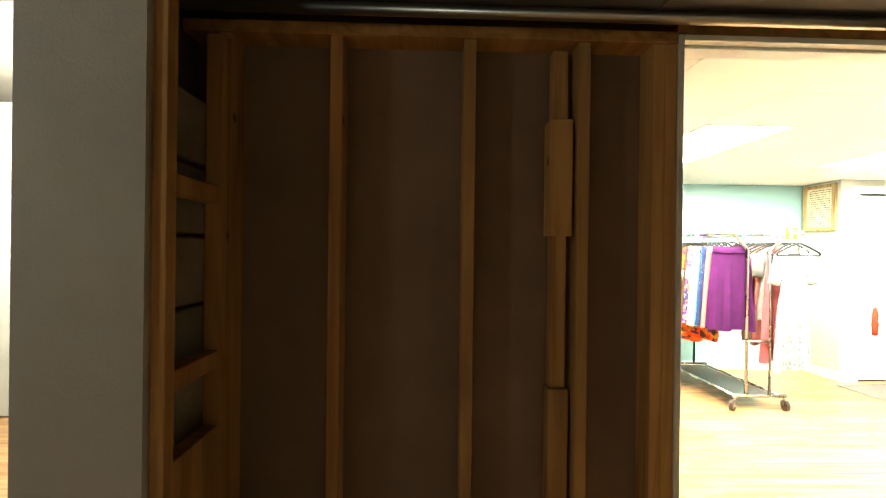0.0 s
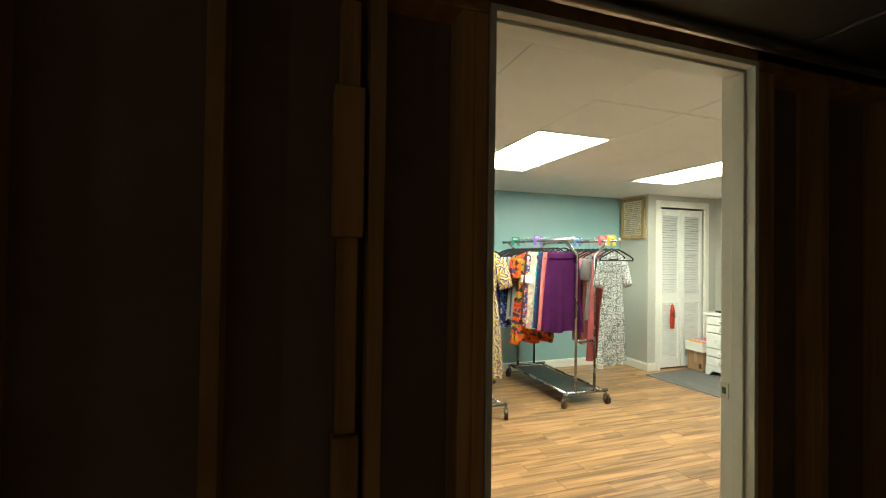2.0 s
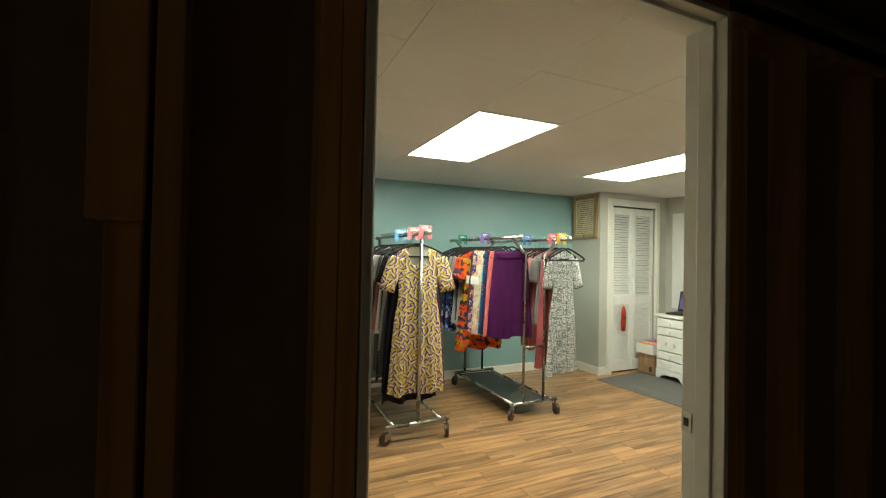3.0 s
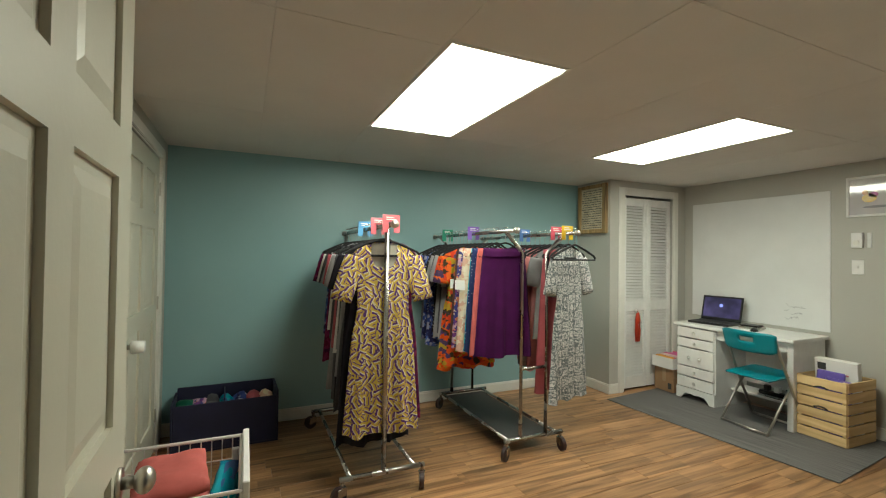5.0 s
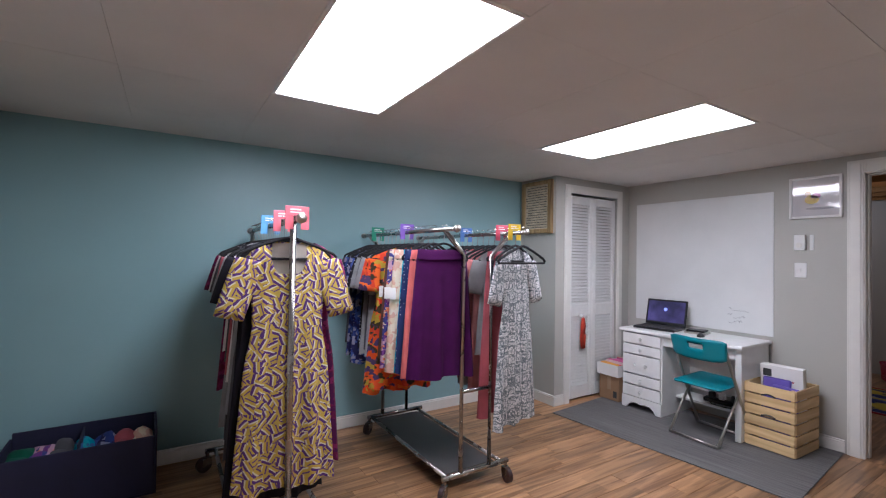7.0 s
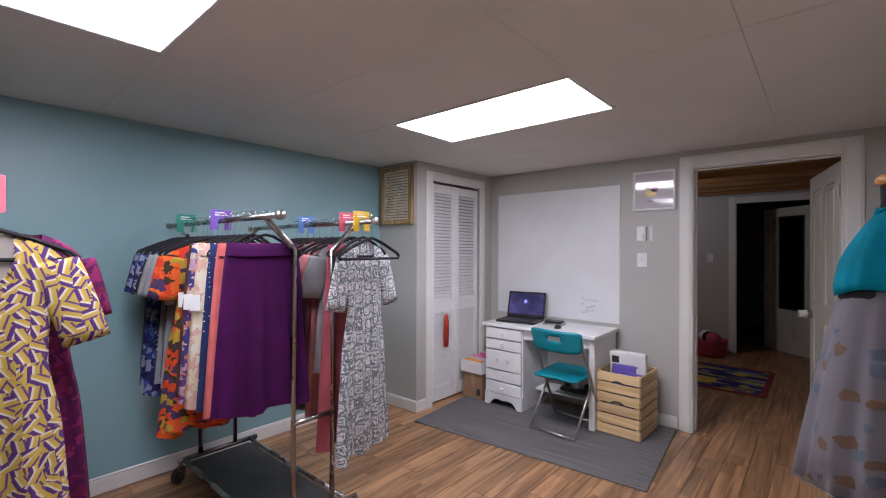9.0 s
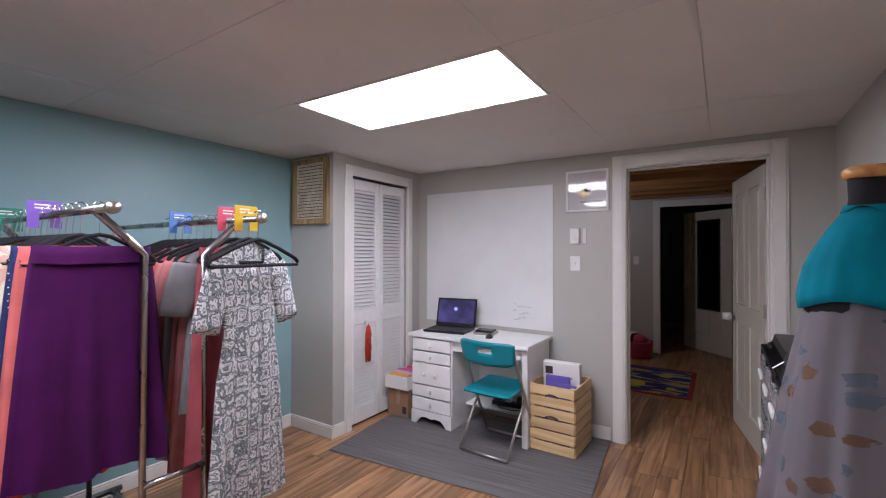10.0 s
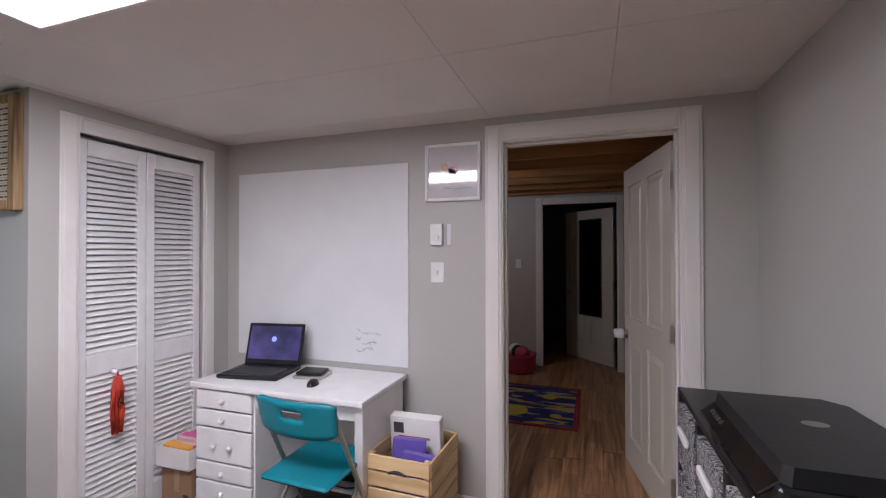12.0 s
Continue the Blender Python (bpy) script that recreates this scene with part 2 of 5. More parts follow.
def box(bm, x0, x1, y0, y1, z0, z1, bevel=0.0, seg=1):
    r = bmesh.ops.create_cube(bm, size=1, matrix=Matrix.LocRotScale(((x0 + x1) / 2, (y0 + y1) / 2, (z0 + z1) / 2), None, (abs(x1 - x0), abs(y1 - y0), abs(z1 - z0))))
    if bevel:
        edges = list({e for v in r["verts"] for e in v.link_edges})
        bmesh.ops.bevel(bm, geom=edges, offset=bevel, segments=seg, affect="EDGES", profile=0.6)
    return bm


def rod(bm, a, b, r, seg=10, r2=None):
    a, b = Vector(a), Vector(b)
    m = Matrix.Translation((a + b) / 2) @ (b - a).to_track_quat("Z", "Y").to_matrix().to_4x4()
    bmesh.ops.create_cone(bm, cap_ends=True, segments=seg, radius1=r, radius2=r if r2 is None else r2, depth=(b - a).length, matrix=m)
    return bm


def tube(bm, points, r, seg=8):
    """A round bar bent through the points."""
    pts = [Vector(p) for p in points]
    rings = []
    for i, p in enumerate(pts):
        d = (pts[min(i + 1, len(pts) - 1)] - pts[max(i - 1, 0)]).normalized()
        q = d.to_track_quat("Z", "Y")
        rings.append([bm.verts.new(p + q @ Vector((r * math.cos(2 * math.pi * k / seg), r * math.sin(2 * math.pi * k / seg), 0))) for k in range(seg)])
    for i in range(len(rings) - 1):
        for k in range(seg):
            bm.faces.new((rings[i][k], rings[i][(k + 1) % seg], rings[i + 1][(k + 1) % seg], rings[i + 1][k]))
    bm.faces.new(rings[0][::-1])
    bm.faces.new(rings[-1])
    return bm


def lathe(bm, profile, seg=24, sx=1.0, sy=1.0):
    """Rings of (radius, height), turned about z."""
    rings = [[bm.verts.new((sx * r * math.cos(2 * math.pi * k / seg), sy * r * math.sin(2 * math.pi * k / seg), z)) for k in range(seg)] for r, z in profile]
    for i in range(len(rings) - 1):
        for k in range(seg):
            bm.faces.new((rings[i][k], rings[i][(k + 1) % seg], rings[i + 1][(k + 1) % seg], rings[i + 1][k]))
    bm.faces.new(rings[0][::-1])
    bm.faces.new(rings[-1])
    return bm


def mesh_of(name, bm, material, smooth=False):
    bmesh.ops.recalc_face_normals(bm, faces=bm.faces)
    me = bpy.data.meshes.new(name)
    bm.to_mesh(me)
    bm.free()
    me.materials.append(material)
    if smooth:
        me.polygons.foreach_set("use_smooth", [True] * len(me.polygons))
    return me


def part(name, bm, material, parent=None, label="", smooth=False):
    me = bm if isinstance(bm, bpy.types.Mesh) else mesh_of(name, bm, material, smooth)
    ob = new(name, me)
    if parent:
        ob.parent = parent
    return tagged(ob, label)


def thing(name, m, label, category, group=""):
    ob = new(name)
    ob.empty_display_size = 0.1
    ob.matrix_basis = m
    return tagged(ob, label, category, group)


def setting(name, bm, material, label="", category=""):
    return tagged(part(name, bm, material), label, category, kind="structure")


def B(*a, **k):
    return box(bmesh.new(), *a, **k)


# ---- the large structure ----
W, E, S, N, H = 0.50, 5.51, 1.30, 4.83, 2.168
ROUGH = 1.18                      # face of the studs on the cellar side
D1L, D1R, D1H = 0.785, 1.80, 2.06    # entrance opening in the south wall
D2L, D2R, D2H = 1.598, 2.484, 2.048     # opening in the east wall
E2 = 5.63                             # far side of the east wall
LD0, LD1, LDH = 3.62, 4.58, 2.03      # side door in the west wall
CX, CY = 4.40, 4.35                   # corner of the closet


def wall_with_opening(axis, p0, p1, a0, a1, o0, o1, top, h):
    """A wall between p0 and p1 in thickness, from a0 to a1 along, with one opening."""
    bm = bmesh.new()
    for u0, u1, z0, z1 in ((a0, o0, 0, h), (o1, a1, 0, h), (o0, o1, top, h)):
        if axis == "x":
            box(bm, u0, u1, p0, p1, z0, z1)
        else:
            box(bm, p0, p1, u0, u1, z0, z1)
    return bm


setting("floor_slab", B(-4, 12, -3, 6, -0.2, -0.012), PLANK_DARK, "brown wood laminate floor", "floor")
setting("wall_south", wall_with_opening("x", 1.275, S, W - 0.1, E, D1L, D1R, D1H, H + 0.3), GREY_WALL, "grey painted drywall wall with a doorway", "wall")
setting("wall_north", B(W - 0.1, E + 0.12, N, N + 0.12, 0, H + 0.3), GREEN_WALL, "sea-green painted wall behind the clothes racks", "wall")
setting("wall_east", wall_with_opening("y", E, E2, 1.0, N, D2L, D2R, D2H, H + 0.3), GREY_WALL, "pale grey painted wall with an open doorway", "wall")
setting("wall_west", wall_with_opening("y", W - 0.12, W, 1.275, N, LD0, LD1, LDH, H + 0.3), GREY_WALL, "pale grey painted wall with a closed door", "wall")
setting("wall_closet_side", B(CX, CX + 0.1, CY, N, 0, H), GREY_WALL, "grey side of the built-in closet", "wall")
setting("wall_closet_front", wall_with_opening("x", CY, CY + 0.1, CX + 0.1, E, 4.585, 5.315, 2.03, H), GREY_WALL, "grey front of the built-in closet", "wall")

# ceiling with panels laid in a grid, the openings of the two light panels left free
bm = bmesh.new()
GX = [W, 1.12, 1.72, 2.29, 2.92, 3.533, 4.104, 4.71, 5.31, E]
GY = [S, 1.93, 2.535, 3.695, 4.30, N]
LIGHTS = ((1.72, 2.29, 2.48, 3.67), (3.533, 4.104, 2.558, 3.71))
for i in range(len(GX) - 1):
    rows_y = list(GY)
    hole = [q for q in LIGHTS if abs(GX[i] - q[0]) < 0.01]
    if hole:
        rows_y[2], rows_y[3] = hole[0][2], hole[0][3]
    for j in range(len(GY) - 1):
        if hole and j == 2:
            continue
        g = 0.0009
        dz = random.uniform(-0.0006, 0.0006)
        box(bm, GX[i] + g, GX[i + 1] - g, rows_y[j] + g, rows_y[j + 1] - g, H + dz, H + 0.012 + dz)
ceiling = setting("ceiling", bm, CEIL, "off-white panel ceiling with thin seams", "ceiling")
setting("ceiling_backing", B(W - 0.1, E2, S - 0.05, N + 0.1, H + 0.1, H + 0.2), CEIL, "", "ceiling")
bm = bmesh.new()
for gx in GX[1:-1]:
    box(bm, gx - 0.012, gx + 0.012, S, N, H + 0.0135, H + 0.02)
for gy in (GY[1], GY[4]):
    box(bm, W, E, gy - 0.012, gy + 0.012, H + 0.021, H + 0.027)
setting("ceiling_grid", bm, CEIL, "", "ceiling")

for a, b, c, d in LIGHTS:
    lamp = thing("ceiling_light_panel", pose((a + b) / 2, (c + d) / 2, H), "large rectangular white ceiling light panel, switched on", "ceiling light", "ceiling lights")
    hx, hy = (b - a) / 2, (d - c) / 2
    bm = bmesh.new()
    for x0, x1, y0, y1 in ((-hx, -hx + 0.018, -hy, hy), (hx - 0.018, hx, -hy, hy), (-hx + 0.018, hx - 0.018, -hy, -hy + 0.018), (-hx + 0.018, hx - 0.018, hy - 0.018, hy)):
        box(bm, x0, x1, y0, y1, -0.006, 0.03, 0.003)
    part("frame", bm, TRIM, lamp, "thin white metal frame")
    part("diffuser", B(-hx + 0.018, hx - 0.018, -hy + 0.018, hy - 0.018, 0.0, 0.01), PANEL, lamp, "glowing white diffuser")

# baseboards
bm = bmesh.new()
for x0, x1, y0, y1 in ((W, CX, N - 0.014, N), (CX - 0.014, CX, CY - 0.014, N - 0.014), (CX, 4.515, CY - 0.014, CY), (E - 0.014, E, D2R + 0.09, 2.99), (E - 0.014, E, S, D2L - 0.09),
                       (W, W + 0.014, S, LD0 - 0.08), (D1R + 0.09, E - 0.014, S, S + 0.014)):
    box(bm, x0, x1, y0, y1, 0, 0.085, 0.004)
    box(bm, x0 - 0.0 if x1 - x0 > 0.05 else x0, x1, y0, y1, 0.085, 0.1, 0.006)
setting("baseboard", bm, TRIM, "white painted baseboard", "baseboard")


def casing(name, axis, face, o0, o1, top, out, w=0.078, t=0.018, lap=0.012):
    """Trim round an opening on the plane 'face'; out is +1 or -1, the way it stands proud."""
    bm = bmesh.new()
    for u0, u1, z0, z1 in ((o0 - w, o0 + lap, 0, top + w), (o1 - lap, o1 + w, 0, top + w), (o0 + lap, o1 - lap, top - lap, top + w)):
        for k, tt in ((0.0, t * 0.65), (0.014, t)):
            a0, a1, b1 = u0 + k, u1 - k, z1 - k
            f0, f1 = sorted((face + out * (0.0 if k == 0 else t * 0.6), face + out * tt))
            if axis == "x":
                box(bm, a0, a1, f0, f1, z0, b1, 0.003)
            else:
                box(bm, f0, f1, a0, a1, z0, b1, 0.003)
    return setting(name, bm, TRIM, "white painted door casing", "door casing")


def jamb(name, axis, p0, p1, o0, o1, top, t=0.019):
    bm = bmesh.new()
    for u0, u1, z0, z1 in ((o0, o0 + t, 0, top), (o1 - t, o1, 0, top), (o0 + t, o1 - t, top - t, top)):
        if axis == "x":
            box(bm, u0, u1, p0, p1, z0, z1, 0.002)
        else:
            box(bm, p0, p1, u0, u1, z0, z1, 0.002)
    mid = (p0 + p1) / 2
    for u0, u1, z0, z1 in ((o0 + t, o0 + t + 0.011, 0, top - t), (o1 - t - 0.011, o1 - t, 0, top - t), (o0 + t, o1 - t, top - t - 0.011, top - t)):
        if axis == "x":
            box(bm, u0, u1, mid - 0.03, mid + 0.015, z0, z1, 0.002)
        else:
            box(bm, mid - 0.015, mid + 0.03, u0, u1, z0, z1, 0.002)
    return setting(name, bm, TRIM, "white painted door jamb", "door jamb")


jamb("door_jamb_south", "x", ROUGH - 0.004, S + 0.002, D1L, D1R, D1H)
casing("door_casing_south", "x", S, D1L, D1R, D1H, 1, lap=-0.008)
jamb("door_jamb_east", "y", E - 0.002, E2 + 0.002, D2L, D2R, D2H)
casing("door_casing_east", "y", E, D2L, D2R, D2H, -1)
casing("door_casing_east_far", "y", E2, D2L, D2R, D2H, 1)
jamb("door_jamb_west", "y", W - 0.12, W + 0.002, LD0, LD1, LDH)
casing("door_casing_west", "y", W, LD0, LD1, LDH, 1, 0.06)
casing("closet_casing", "x", CY, 4.585, 5.315, 2.03, -1, 0.07)
strike = thing("strike_plate", pose(D1R - 0.0205, 1.285, 0.905), "small brass strike plate on the door jamb", "strike plate")
part("plate", B(-0.002, 0.0015, -0.016, 0.016, -0.028, 0.028, 0.001), STEEL, strike)
part("latch_hole", B(-0.003, 0.0, -0.008, 0.008, -0.012, 0.012), INK, strike, "dark latch hole")


def panel_door(name, m, w, h, label, knob_x, knob_sides=(-1, 1), rows=((0.22, 0.92), (1.02, 1.52), (1.62, 1.88)), hinges=True, cover=False):
    """A six-panel door, hinge edge at the local origin, width along x, thickness 35 mm in y."""
    d = thing(name, m, label, "door")
    d["kind"] = "structure"
    t = 0.0175
    bm = bmesh.new()
    sw, mid = 0.115, 0.10
    pw = (w - 2 * sw - mid) / 2
    cols = ((sw, sw + pw), (sw + pw + mid, w - sw))
    ys = [0.008] + [v for r in rows for v in r] + [h]
    box(bm, 0, sw, -t, t, 0.008, h)
    box(bm, w - sw, w, -t, t, 0.008, h)
    for i in range(0, len(ys), 2):
        box(bm, sw, w - sw, -t, t, ys[i], ys[i + 1])
    for z0, z1 in rows:
        box(bm, sw + pw, sw + pw + mid, -t, t, z0, z1)
    leaf = part("door_leaf", bm, DOOR, d)
    for x0, x1 in cols:
        for z0, z1 in rows:
            bm = bmesh.new()
            box(bm, x0, x1, -0.006, 0.006, z0, z1)
            for s in (-1, 1):
                # raised field with sloping sides
                a = [bm.verts.new((x, s * 0.006, z)) for x, z in ((x0 + 0.02, z0 + 0.02), (x1 - 0.02, z0 + 0.02), (x1 - 0.02, z1 - 0.02), (x0 + 0.02, z1 - 0.02))]
                b = [bm.verts.new((x, s * 0.0145, z)) for x, z in ((x0 + 0.05, z0 + 0.05), (x1 - 0.05, z0 + 0.05), (x1 - 0.05, z1 - 0.05), (x0 + 0.05, z1 - 0.05))]
                bm.faces.new(b)
                for k in range(4):
                    bm.faces.new((a[k], a[(k + 1) % 4], b[(k + 1) % 4], b[k]))
            part("panel", bm, DOOR, leaf)
    for s in knob_sides:
        bm = bmesh.new()
        rod(bm, (knob_x, s * t, 0.88), (knob_x, s * (t + 0.007), 0.88), 0.033, 20)
        rod(bm, (knob_x, s * (t + 0.007), 0.88), (knob_x, s * (t + 0.035), 0.88), 0.013, 12)
        bmesh.ops.create_uvsphere(bm, u_segments=18, v_segments=12, radius=0.028, matrix=Matrix.LocRotScale((knob_x, s * (t + 0.048), 0.88), None, (1, 0.75, 1)))
        part("door_knob", bm, STEEL, d, "satin metal door knob", True)
        if cover:
            bm = bmesh.new()
            rod(bm, (knob_x, s * (t + 0.028), 0.88), (knob_x, s * (t + 0.085), 0.88), 0.034, 20, 0.03)
            part("knob_cover", bm, WHITE, d, "white plastic child-proof knob cover", True)
    if hinges:
        for z in (0.25, 1.02, 1.80):
            bm = bmesh.new()
            rod(bm, (-0.004, t + 0.004, z - 0.045), (-0.004, t + 0.004, z + 0.045), 0.006, 8)
            box(bm, -0.003, 0.0, -t, t, z - 0.045, z + 0.045)
            part("hinge", bm, STEEL, d, "satin metal hinge")
    return d


# the entrance door stands open against the room's west side
panel_door("door_1", pose(D1L + 0.038, S + 0.012, 0, 0, 0, 92), 0.90, 2.0, "open cream six-panel door beside the entrance", 0.84)
# the east door stands open into the playroom
panel_door("door_2", pose(E2 + 0.02, D2L + 0.02, 0, 0, 0, 11), 0.86, 2.0, "open cream panelled door leading to the playroom", 0.80, (1, -1), ((0.2, 0.86), (1.0, 1.88)), cover=True)
# closed side door of the west wall, its hinges towards the green wall
panel_door("door_3", pose(W - 0.022, LD1 - 0.022, 0, 0, 0, -90), LD1 - LD0 - 0.044, 2.0, "closed cream panelled door with metal knob", 0.84, (1, ), cover=True)
setting("wall_behind_west", B(W - 0.6, W - 0.5, 3.2, 5, 0, H), CELLAR, "", "wall")

# ---- cellar side of the south wall ----
bm = bmesh.new()
box(bm, -0.75, D1L, ROUGH + 0.09, 1.274, 0, 2.2)
box(bm, D1R, 5.6, ROUGH + 0.09, 1.274, 0, 2.2)
setting("drywall_back", bm, PAPER, "dark brown paper back of the drywall between studs", "wall")
STUDS = (-0.285, 0.128, 0.488, 2.15, 2.56, 2.96)
frame_wall = thing("stud_frame", pose(0, ROUGH, 0), "unpainted pine stud frame of the open wall", "stud wall")
frame_wall["kind"] = "structure"
stud_mesh = mesh_of("stud", B(-0.019, 0.019, 0, 0.09, 0.04, 2.029, 0.002), STUD)
for x in STUDS + (D1L - 0.021, D1L - 0.06, D1R + 0.021, D1R + 0.06, -0.62):
    o = part("stud", stud_mesh, STUD, frame_wall)
    o.location.x = x
part("cleat", B(0.385, 0.458, 0.012, 0.085, 1.42, 1.79, 0.003), STUD, frame_wall)
part("cleat", B(0.392, 0.458, 0.03, 0.085, 0.1, 0.93, 0.003), STUD, frame_wall)
part("cleat", B(0.40, 0.45, 0.045, 0.088, 0.93, 2.02, 0.003), STUD, frame_wall)
part("top_plate", B(-0.75, D1L - 0.001, -0.004, 0.094, 2.03, 2.068, 0.002), JOIST, frame_wall)
part("top_plate", B(D1R + 0.001, 5.6, -0.004, 0.094, 2.03, 2.068, 0.002), JOIST, frame_wall)
part("bottom_plate", B(-0.75, D1L, 0, 0.09, 0, 0.039, 0.002), JOIST, frame_wall)
part("door_header", B(D1L, D1R, 0.002, 0.09, D1H + 0.002, D1H + 0.09, 0.002), JOIST, frame_wall)

# short return wall at the left: drywall on the outside, studs and blocks inside
side = thing("return_wall_frame", pose(-0.603, 0.86, 0), "pine posts with blocking at the end of the grey wall", "stud wall")
side["kind"] = "structure"
part("post", B(-0.035, 0.0, 0, 0.04, 0, 2.0, 0.002), STUD, side)
part("post", B(-0.05, 0.0, 0.27, 0.318, 0, 2.0, 0.002), STUD, side)
for z in (0.55, 1.50, 1.02):
    part("blocking", B(-0.05, -0.004, 0.042, 0.268, z, z + (0.3 if z == 0.55 else 0.05), 0.002), STUD, side)
for i in range(9):
    part("concrete_block", B(-0.16, -0.055, 0.03, 0.31, 0.01 + i * 0.2, 0.2 + i * 0.2, 0.006), BLOCK, side)
part("backing_board", B(-0.20, -0.165, 0.0, 0.46, 0, 2.2), BLOCK, side)
setting("wall_return", B(-0.935, -0.64, 0.84, 0.90, 0, 2.1), CELLAR, "grey painted drywall end of the cellar wall", "wall")
# added wall without a real counterpart, keeps workroom light out of the post gap
setting("wall_light_blocker", B(-0.85, -0.81, 0.901, 3.4, 0, 2.5), CELLAR, "", "wall")
setting("wall_cellar_west", B(-4, -3.9, -3, 6, 0, 2.5), CELLAR, "", "wall")
setting("wall_cellar_south", B(-4, 12, -3.1, -3, 0, 2.5), CELLAR, "", "wall")
setting("wall_cellar_north", B(-4, W - 0.6, 3.4, 3.5, 0, 2.5), CELLAR, "", "wall")
setting("wall_cellar_east", B(5.63, 5.7, -3, 1.0, 0, 2.5), CELLAR, "", "wall")
# deck borrows the near-black duct material: shade above the joists as colour
setting("cellar_deck", B(-4, 12, -3, 6, 2.5, 2.55), DUCT, "subfloor over the cellar, near-black with the shade in its colour", "ceiling")
for i in range(7):
    y = -2.6 + i * 0.55
    j = tagged(part("ceiling_joist", B(-3.9, 5.6, y, y + 0.04, 2.26, 2.5), JOIST), "rough pine ceiling joist over the cellar", "joist", "joists", "structure")
duct = thing("duct", pose(0, 0, 0), "dark metal duct running along the top of the framed wall", "duct")
for i in range(7):
    x = -2.9 + i * 1.2
    part("duct_section", B(x, x + 1.19, 0.80, 1.165, 2.09, 2.30, 0.012), DUCT, duct)
    part("duct_collar", B(x + 1.17, x + 1.215, 0.793, 1.17, 2.083, 2.305, 0.004), DUCT, duct)
pipe = tagged(part("pipe", rod(bmesh.new(), (-1, 1.10, 2.068), (5, 1.10, 2.068), 0.018, 12), STEEL, None, "", True), "thin metal pipe below the duct", "pipe")

# ---- playroom past the east door ----
setting("wall_playroom_far", wall_with_opening("y", 8.85, 8.97, 0.2, 5.2, 1.72, 2.62, 2.06, 2.5), GREY_WALL, "grey painted wall with a doorway", "wall")
setting("wall_playroom_north", B(E2, 12, 5.2, 5.3, 0, 2.5), GREY_WALL, "", "wall")
setting("wall_playroom_south", B(E2, 12, 0.9, 1.0, 0, 2.5), GREY_WALL, "", "wall")
setting("wall_beyond", B(11.9, 12, 0, 6, 0, 2.5), CELLAR, "", "wall")
casing("door_casing_far", "y", 8.85, 1.72, 2.62, 2.06, -1)
for i in range(8):
    x = 5.75 + i * 0.41
    tagged(part("playroom_joist", B(x, x + 0.04, 1.0, 5.2, 2.16, 2.4), JOIST), "bare pine ceiling joist over the playroom", "joist", "playroom joists", "structure")
setting("playroom_subfloor", B(5.63, 8.85, 1.0, 5.2, 2.4, 2.44), JOIST, "dark wooden boards above the joists", "ceiling")
panel_door("door_4", pose(9.02, 1.76, 0, 0, 0, 45), 0.84, 2.0, "open pale door with a tall dark mirror", 0.78, (1, ))
mir = thing("door_mirror", pose(9.02, 1.76, 0, 0, 0, 45), "tall narrow dark mirror hung on the open door", "mirror")
part("glass", B(0.2, 0.56, 0.0185, 0.022, 0.62, 1.86), MIRROR, mir)
bm = bmesh.new()
for x0, x1, z0, z1 in ((0.18, 0.2, 0.6, 1.88), (0.56, 0.58, 0.6, 1.88), (0.2, 0.56, 0.6, 0.62), (0.2, 0.56, 1.86, 1.88)):
    box(bm, x0, x1, 0.018, 0.03, z0, z1, 0.003)
part("frame", bm, BLACK, mir, "thin black frame")

RUG_KID = fabric("space_rug_pile", [(0.03, 0.035, 0.13), (0.03, 0.035, 0.13), (0.05, 0.09, 0.25), (0.03, 0.035, 0.13), (0.45, 0.35, 0.05), (0.03, 0.035, 0.13), (0.3, 0.3, 0.35)], "blots", 24)
RUG_RED = mat("rug_red_border", (0.3, 0.02, 0.03), 0.95, bump=0.5, bscale=400)
YEL = mat("rug_yellow", (0.5, 0.4, 0.05), 0.95, bump=0.5, bscale=400)
kid = thing("play_rug", pose(7.41, 2.72, 0), "dark blue play rug with planets and red border", "rug")
part("rug_field", B(-0.52, 0.52, -0.55, 0.55, 0.001, 0.009, 0.003), RUG_KID, kid)
bm = bmesh.new()
for x0, x1, y0, y1 in ((-0.56, -0.52, -0.59, 0.59), (0.52, 0.56, -0.59, 0.59), (-0.52, 0.52, -0.59, -0.55), (-0.52, 0.52, 0.55, 0.59)):
    box(bm, x0, x1, y0, y1, 0.001, 0.01, 0.003)
part("border", bm, RUG_RED, kid, "red woven border")
for px, py, r in ((-0.25, -0.02, 0.13), (0.2, -0.3, 0.07), (-0.3, -0.4, 0.05), (0.3, 0.25, 0.1)):
    bm = bmesh.new()
    rod(bm, (px, py, 0.0095), (px, py, 0.0115), r, 24)
    part("planet", bm, YEL, kid, "yellow planet motif")
PINKCLOTH = fabric("pink_check", [(0.5, 0.03, 0.08), (0.65, 0.3, 0.35), (0.4, 0.02, 0.06)], "stripes", 25)
bk = thing("toy_basket", pose(8.5, 2.86, 0), "pink checked fabric basket full of soft toys", "basket")
bm = bmesh.new()
lathe(bm, [(0.15, 0), (0.19, 0.03), (0.2, 0.2), (0.21, 0.22), (0.19, 0.22), (0.18, 0.1)], 20)
part("basket", bm, PINKCLOTH, bk, "", True)
